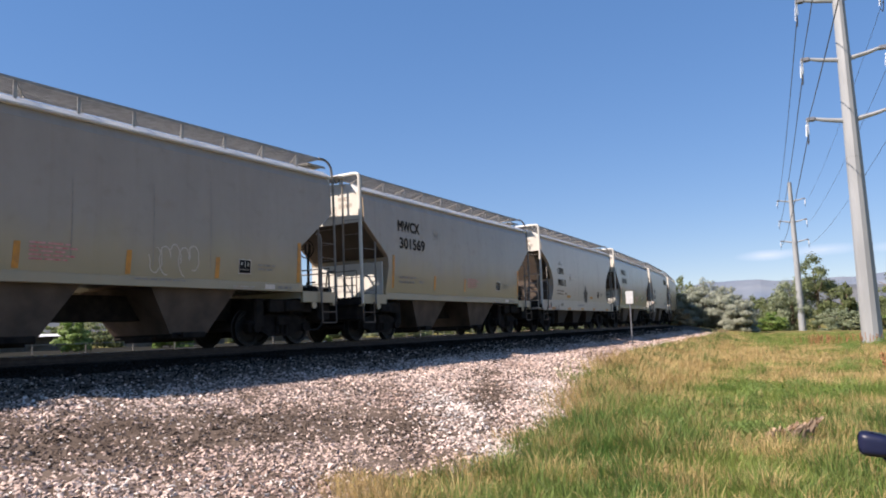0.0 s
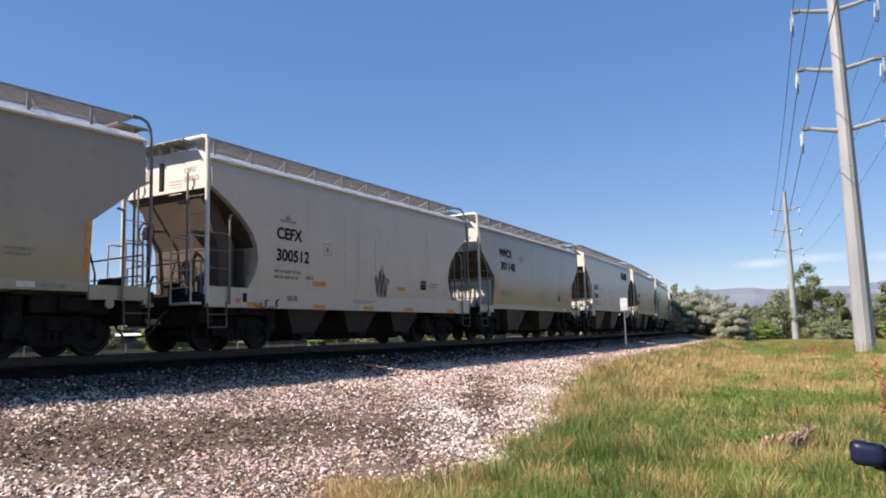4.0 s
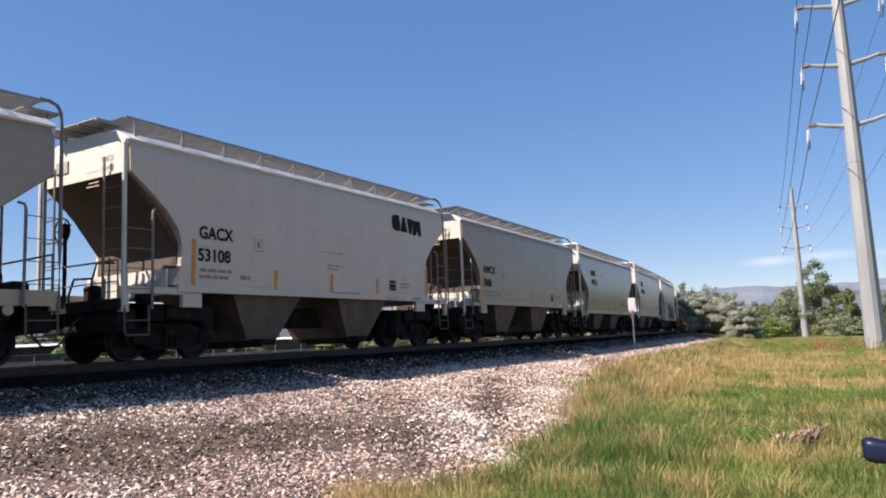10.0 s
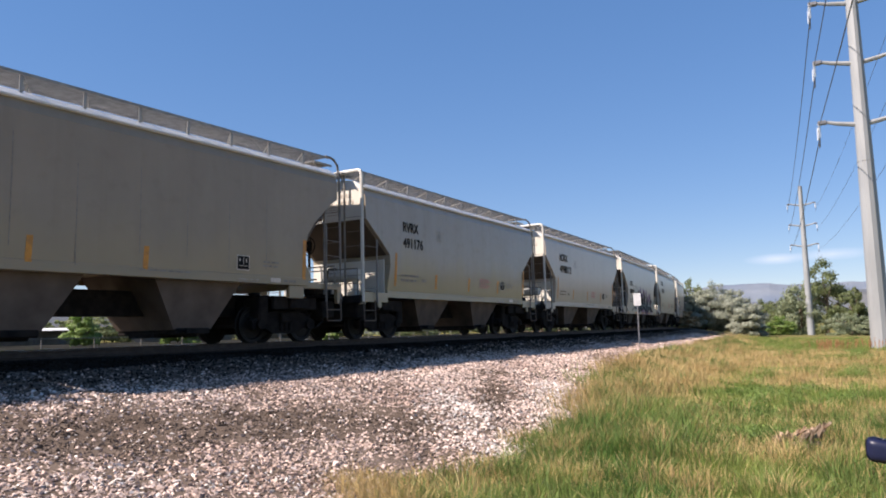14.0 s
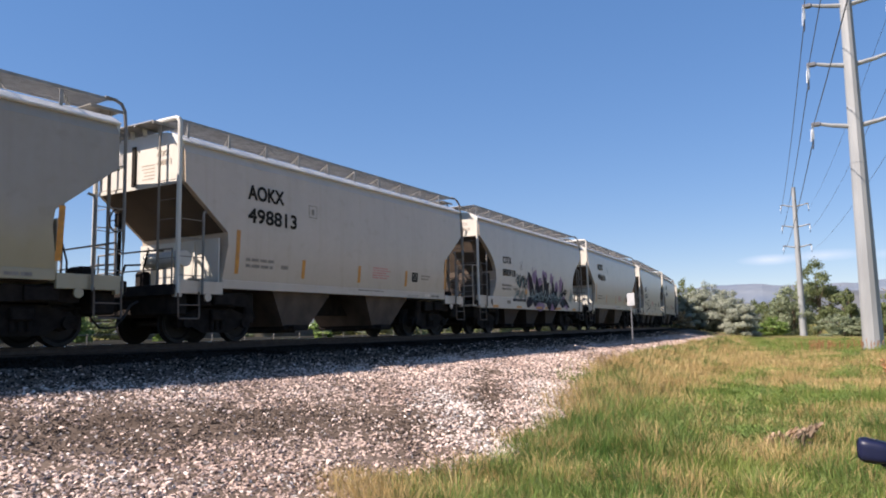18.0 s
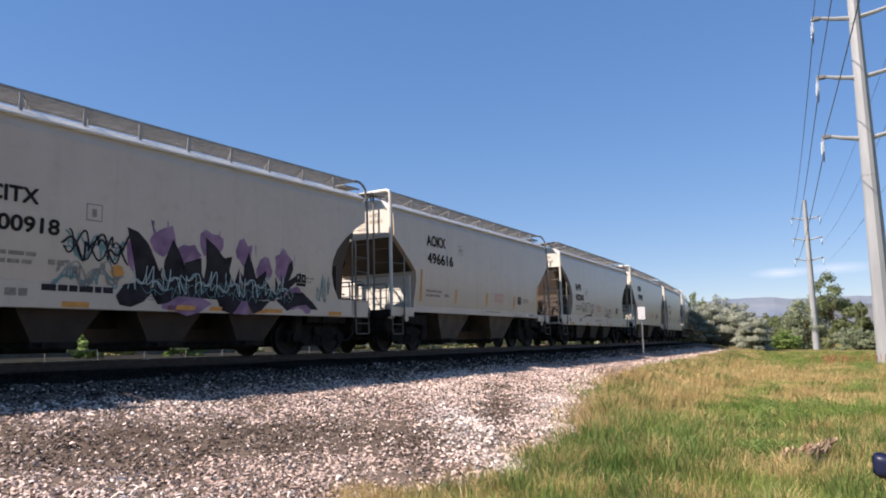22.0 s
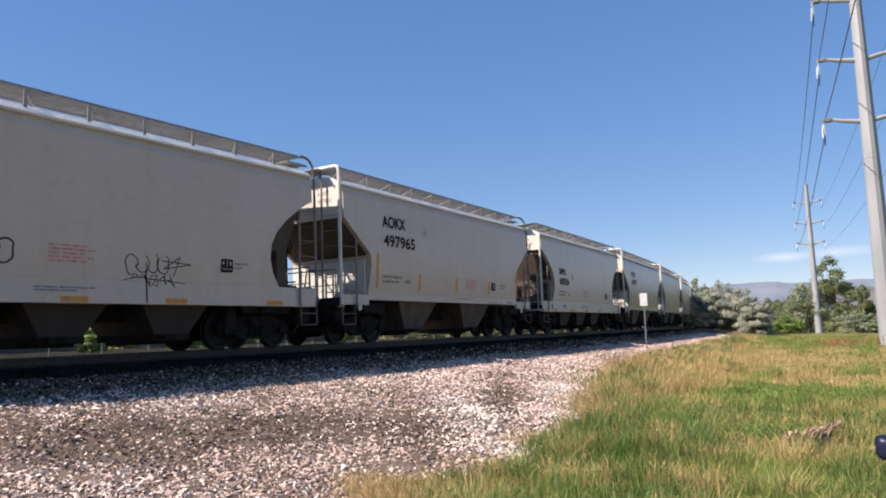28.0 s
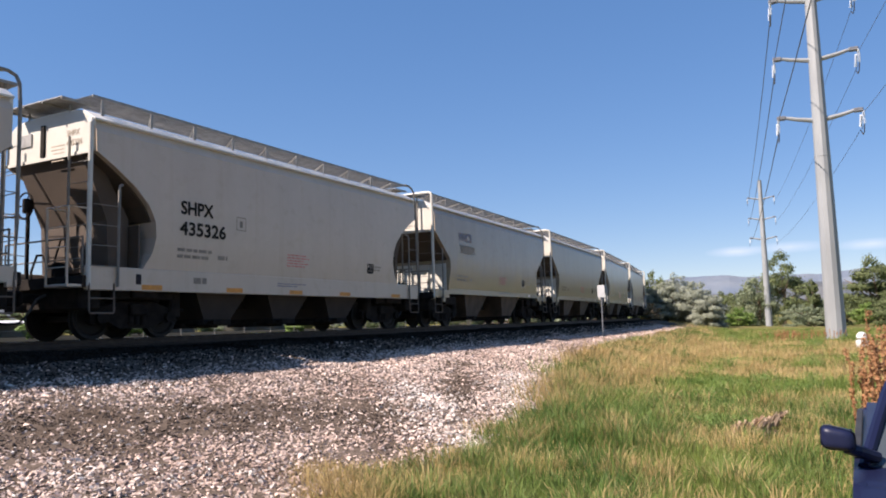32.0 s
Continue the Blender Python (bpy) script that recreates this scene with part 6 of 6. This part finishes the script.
def make_pedestal():
    x, y = 19.2, 31.2
    p = tagged(empty("cable_pedestal", pose(x, y, 0)), "white domed cable pedestal standing in the grass", "utility box")
    bm = bmesh.new()
    box(bm, -0.21, 0.21, -0.16, 0.16, -0.3, 0.34, 0.03)
    part("cabinet", bm, M_SIGN, p)
    bm = bmesh.new()
    turned(bm, [(0.17, 0.33), (0.17, 0.39), (0.22, 0.40), (0.22, 0.48), (0.20, 0.58), (0.12, 0.66), (0.02, 0.69)], 14)
    part("dome_cap", bm, M_SIGN, p, smooth=True)


def make_debris():
    rnd = random.Random(8)
    p = tagged(empty("broken_stump", pose(4.34, 9.38, 0.02, 0, 0, -22)), "weathered splintered tree stump standing in the grass", "stump")
    bm = bmesh.new()
    bmesh.ops.create_icosphere(bm, subdivisions=3, radius=1)
    for v in bm.verts:
        c = v.co.copy()
        k = 1 + 0.35 * noise.noise(c * 2.3) + 0.18 * noise.noise(c * 6)
        v.co = Vector((c.x * 0.21 * k, c.y * 0.14 * k, max(c.z, -0.4) * 0.10 * k + 0.06))
    part("root_mass", bm, M_BARK, p)
    for k in range(48):
        f = (k + 0.5) / 48
        bm = bmesh.new()
        bmesh.ops.create_cube(bm, size=1)
        bmesh.ops.subdivide_edges(bm, edges=bm.edges[:], cuts=2)
        l, w, t = rnd.uniform(0.08, 0.19), rnd.uniform(0.025, 0.045), rnd.uniform(0.015, 0.03)
        turn = Euler((rnd.uniform(-0.9, 0.9), rnd.uniform(-1.5, -0.3), rnd.uniform(-1.2, 1.2))).to_matrix()
        at = Vector((-0.32 + 0.62 * f, rnd.uniform(-0.15, 0.12), 0.08 + 0.17 * f * f + rnd.uniform(0, 0.09)))
        for v in bm.verts:
            c = v.co
            taper = 1.0 - 0.8 * max(c.x + 0.1, 0)
            v.co = at + turn @ (Vector((c.x * l, c.y * w * taper, c.z * t * taper)) + 0.022 * noise.noise_vector(c * 3 + Vector((k, 0, 0))))
        part("splinter", bm, M_WOODCHUNK if k % 2 else M_BARK, p)


def make_dock_weeds():
    rng = np.random.default_rng(31)
    for k, (x, y, n, h) in enumerate(((4.65, 7.47, 7, 1.32), (4.98, 7.85, 9, 1.50), (4.92, 7.54, 9, 1.45), (5.36, 7.97, 9, 1.40), (25.5, 44.5, 12, 0.65), (19.5, 39, 12, 0.6), (21.0, 40, 12, 0.6), (23.2, 40.8, 12, 0.6), (22.0, 43, 12, 0.6))):
        z = float(ground_height(x, y)[0])
        w = tagged(empty("dock_weed", pose(x, y, z)), "rusty brown dried dock weed", "weed")
        bm = bmesh.new()
        heads = []
        for j in range(n):
            a, l = rng.uniform(0, 6.28), rng.uniform(0.05, 0.22 if y < 20 else 1.1)
            tip = (math.cos(a) * l, math.sin(a) * l, h * rng.uniform(0.75, 1.1))
            tube(bm, [(0.75 * tip[0], 0.75 * tip[1], -0.1), (0.95 * tip[0], 0.95 * tip[1], 0.5 * tip[2]), tip], 0.008, 4, 0.004)
            for q in range(11):
                f = 0.42 + 0.055 * q
                heads.append((tip[0] * (0.85 + 0.15 * f) + rng.normal() * 0.015, tip[1] * (0.85 + 0.15 * f) + rng.normal() * 0.015, tip[2] * f, 0.030, 0.045))
        tagged(part("stalks", bm, M_RUST, w), kind="stuff")
        v, f = leaf_cloud(heads, 1600, 0.016, rng)
        tagged(raw("seed_head", v, f, M_RUST, w), kind="stuff")


def make_yard():
    """Low open sheds with white roof edges, a grey yard and a thin rail fence beyond the track."""
    s, d = np.meshgrid(np.arange(-70, 130, 4.0), -np.array([10.0, 22.0, 40.0, 60.0, 84.0]), indexing="ij")
    x, y = on_line(s.ravel(), d.ravel())
    z = ground_height(x, y) + 0.02
    n = np.arange(49)[:, None] * 5 + np.arange(4)
    quads = np.stack([n, n + 5, n + 6, n + 1], -1).reshape(-1, 4)
    tagged(raw("pavement", np.stack([x, y, z], 1), quads, M_YARD), "grey gravel yard beyond the railway", kind="structure")
    for px, dist, length, turn, top in ((-0.605, 98, 18.0, 31, 2.85), (-0.70, 84, 9.0, 34, 2.75), (-0.360, 104, 13.0, 20, 2.92), (-0.215, 110, 9.0, 12, 2.66)):
        x, y = polar(px, dist)
        z = float(ground_height(x, y)[0])
        top -= z
        b = tagged(empty("shed", pose(x, y, z, 0, 0, turn)), "low open shed with a white roof edge and dark inside", "building")
        bm = bmesh.new()
        box(bm, -length / 2 + 0.3, length / 2 - 0.3, 1.2, 3.0, -0.3, top - 0.1)
        part("wall", bm, M_SIDING, b, "dim beige siding")
        bm = bmesh.new()
        box(bm, -length / 2, length / 2, -2.0, 3.2, top - 0.10, top + 0.14, 0.02)
        x0, x1 = -length / 2, length / 2
        q = [bm.verts.new(v) for v in ((x0, -2.42, top - 0.14), (x1, -2.42, top - 0.14), (x1, -2.01, top + 0.13), (x0, -2.01, top + 0.13), (x0, -2.01, top - 0.14), (x1, -2.01, top - 0.14))]
        for c in ((0, 1, 2, 3), (0, 4, 5, 1), (0, 3, 4), (1, 5, 2)):
            bm.faces.new([q[k] for k in c])
        part("roof", bm, M_ROOF, b, "white metal roof")
        for q in range(7):
            bm = bmesh.new()
            wx = -length / 2 + 0.3 + q * (length - 0.6) / 6
            box(bm, wx - 0.07, wx + 0.07, -2.1, -1.96, -0.3, top - 0.14)
            part("post", bm, M_FENCE, b)
    f = tagged(empty("fence"), "thin pale pipe-rail fence beyond the track", "fence", kind="structure")
    bm = bmesh.new()
    tube(bm, [(0, 0, -0.2), (0, 0, 0.68)], 0.03, 6)
    post = finish(bm, "post")
    bm = bmesh.new()
    tube(bm, [(0, 0, 0), (3.0, 0, 0)], 0.022, 6)
    slat = finish(bm, "fence_rail")
    for k in range(40):
        s = -28 + k * 3.0
        x, y = on_line(s, -22.0)
        x2, y2 = on_line(s + 3.0, -22.0)
        z = float(bed_height(-22.0))
        a = math.degrees(math.atan2(float(y2 - y), float(x2 - x)))
        put("post", post, M_SIDING, f, "", pose(float(x), float(y), z, 0, 0, a))
        put("fence_rail", slat, M_SIDING, f, "", pose(float(x), float(y), z + 0.64, 0, 0, a))


def make_car():
    """The parked car whose door mirror and screen pillar reach into the view; it faces the camera."""
    car = tagged(empty("parked_car", pose(2.120, 3.573, 0.0, 0, 0, -32)), "dark blue parked car with its door mirror out", "car")
    W = 1.74
    bm = bmesh.new()
    side = [(-1.95, 0.30), (-2.0, 0.62), (-1.9, 0.78), (-0.75, 0.92), (0.0, 0.95), (1.9, 0.96), (2.2, 0.9), (2.25, 0.5), (2.2, 0.30)]
    a = [bm.verts.new((0.0 + (0.05 if z < 0.5 else 0.0), x, z)) for x, z in side]
    b = [bm.verts.new((W - (0.05 if z < 0.5 else 0.0), x, z)) for x, z in side]
    bm.faces.new(a)
    bm.faces.new(b[::-1])
    for i in range(len(a)):
        bm.faces.new((a[i], b[i], b[(i + 1) % len(a)], a[(i + 1) % len(a)]))
    bmesh.ops.bevel(bm, geom=bm.edges[:], offset=0.05, segments=2, affect="EDGES")
    part("body", bm, M_CARBLUE, car, smooth=False)
    bm = bmesh.new()
    low = [(0.04, -0.45, 0.93), (W - 0.04, -0.45, 0.93), (W - 0.20, 1.75, 0.93), (0.20, 1.75, 0.93)]
    high = [(0.27, 0.28, 1.43), (W - 0.27, 0.28, 1.43), (W - 0.27, 1.35, 1.43), (0.27, 1.35, 1.43)]
    lo, hi = [bm.verts.new(p) for p in low], [bm.verts.new(p) for p in high]
    for i in range(4):
        bm.faces.new((lo[i], lo[(i + 1) % 4], hi[(i + 1) % 4], hi[i]))
    bm.faces.new(hi)
    part("glasshouse", bm, M_CARGLASS, car, "dark tinted windows")
    for i in range(4):
        bm = bmesh.new()
        tube(bm, [low[i], Vector(low[i]).lerp(Vector(high[i]), 0.5) + Vector((-0.01 if i in (0, 3) else 0.01, 0, 0.02)), high[i]], 0.026, 8)
        part("pillar", bm, M_CARBLUE, car)
    bm = bmesh.new()
    box(bm, 0.23, W - 0.23, 0.16, 1.40, 1.42, 1.475, 0.02)
    part("roof", bm, M_CARBLUE, car)
    bm = bmesh.new()
    box(bm, -0.004, 0.03, -0.30, 1.4, 0.94, 0.965, 0.004)
    tube(bm, [(0.055, -0.33, 0.975), (0.155, 0.02, 1.19), (0.255, 0.36, 1.405)], 0.014, 6)
    part("window_trim", bm, M_RUBBER, car)
    bm = bmesh.new()
    bmesh.ops.create_icosphere(bm, subdivisions=4, radius=1)
    for v in bm.verts:
        c = v.co
        q = (abs(c.x) ** 4 + abs(c.z) ** 4 + abs(c.y) ** 4) ** 0.25
        c /= q
        v.co = Vector((c.x * 0.067 - 0.049, c.y * 0.07 - 0.56 + (0.03 if c.y < 0 else -0.02), c.z * (0.048 - 0.004 * c.x) + 1.062 - 0.008 * c.x))
    mirror = part("door_mirror", bm, M_CARBLUE, car, smooth=True)
    bm = bmesh.new()
    box(bm, -0.105, 0.005, -0.505, -0.495, 1.03, 1.095)
    part("mirror_glass", bm, M_CHROME, mirror)
    bm = bmesh.new()
    tube(bm, [(-0.02, -0.55, 1.025), (0.02, -0.52, 1.008), (0.06, -0.46, 0.985), (0.09, -0.42, 0.97)], 0.026, 8)
    part("mirror_arm", bm, M_CARBLUE, mirror)
    for x in (0.02, W - 0.20):
        for y in (-1.3, 1.35):
            bm = bmesh.new()
            tube(bm, [(x, y, 0.31), (x + 0.18, y, 0.31)], 0.31, 20)
            wheel = part("wheel", bm, M_RUBBER, car)
            bm = bmesh.new()
            tube(bm, [(x - 0.006, y, 0.31), (x + 0.186, y, 0.31)], 0.2, 16)
            part("rim", bm, M_CHROME, wheel)


def make_hills():
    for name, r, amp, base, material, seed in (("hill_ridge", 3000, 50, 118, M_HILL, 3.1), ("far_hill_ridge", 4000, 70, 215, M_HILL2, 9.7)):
        V, F = [], []
        n = 240
        for k in range(n + 1):
            a = -1.2 + 2.4 * k / n
            h = base + amp * noise.noise((a * 4, seed, 0)) + amp * 0.45 * noise.noise((a * 11, seed, 1)) + amp * 0.15 * noise.noise((a * 40, seed, 2))
            for rr, f in ((r, -0.1), (r * 1.03, 0.45), (r * 1.06, 0.8), (r * 1.1, 1.0), (r * 1.2, 0.0)):
                V.append((math.sin(a) * rr, math.cos(a) * rr, max(h, 10) * f - 5))
        for k in range(n):
            for j in range(4):
                p = k * 5 + j
                F.append((p, p + 5, p + 6, p + 1))
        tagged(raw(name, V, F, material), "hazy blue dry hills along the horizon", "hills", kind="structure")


def place_on_line(front, t):
    """A car's pose at t seconds: its two truck pivots on the track's middle line."""
    gone = 0.857 * (5.9369 * t + 0.1223 * t * t / 16 - 0.0217 * t ** 3 / 256)
    mid = front + HALF - gone
    x0, y0 = on_line(mid - TRUCK_X, -FLANK)
    x1, y1 = on_line(mid + TRUCK_X, -FLANK)
    return pose(float(x0 + x1) / 2, float(y0 + y1) / 2, RAIL, 0, 0, math.degrees(math.atan2(float(y1 - y0), float(x1 - x0)))), gone


def motions():
    times = [k * 0.5 for k in range(65)]
    for car, front in CARS:
        walk(car, [(t, place_on_line(front, t)[0]) for t in times])
    fine = [k * 0.1 for k in range(321)]
    gone = [place_on_line(0, t)[1] for t in fine]
    for ws, a in WHEELSETS:
        walk(ws, [(t, pose(a, 0, 0.457) @ Matrix.Rotation(-g / 0.457, 4, "Y")) for t, g in zip(fine, gone)])


make_ground()
make_hills()
make_bed()
make_track()
build_train()
fit_letters()
make_power_line()
make_trees()
make_hedge()
make_sign()
make_pedestal()
make_debris()
make_dock_weeds()
make_yard()
make_car()
make_stones()
make_grass()
make_meadow_weeds()
make_far_weeds()
motions()
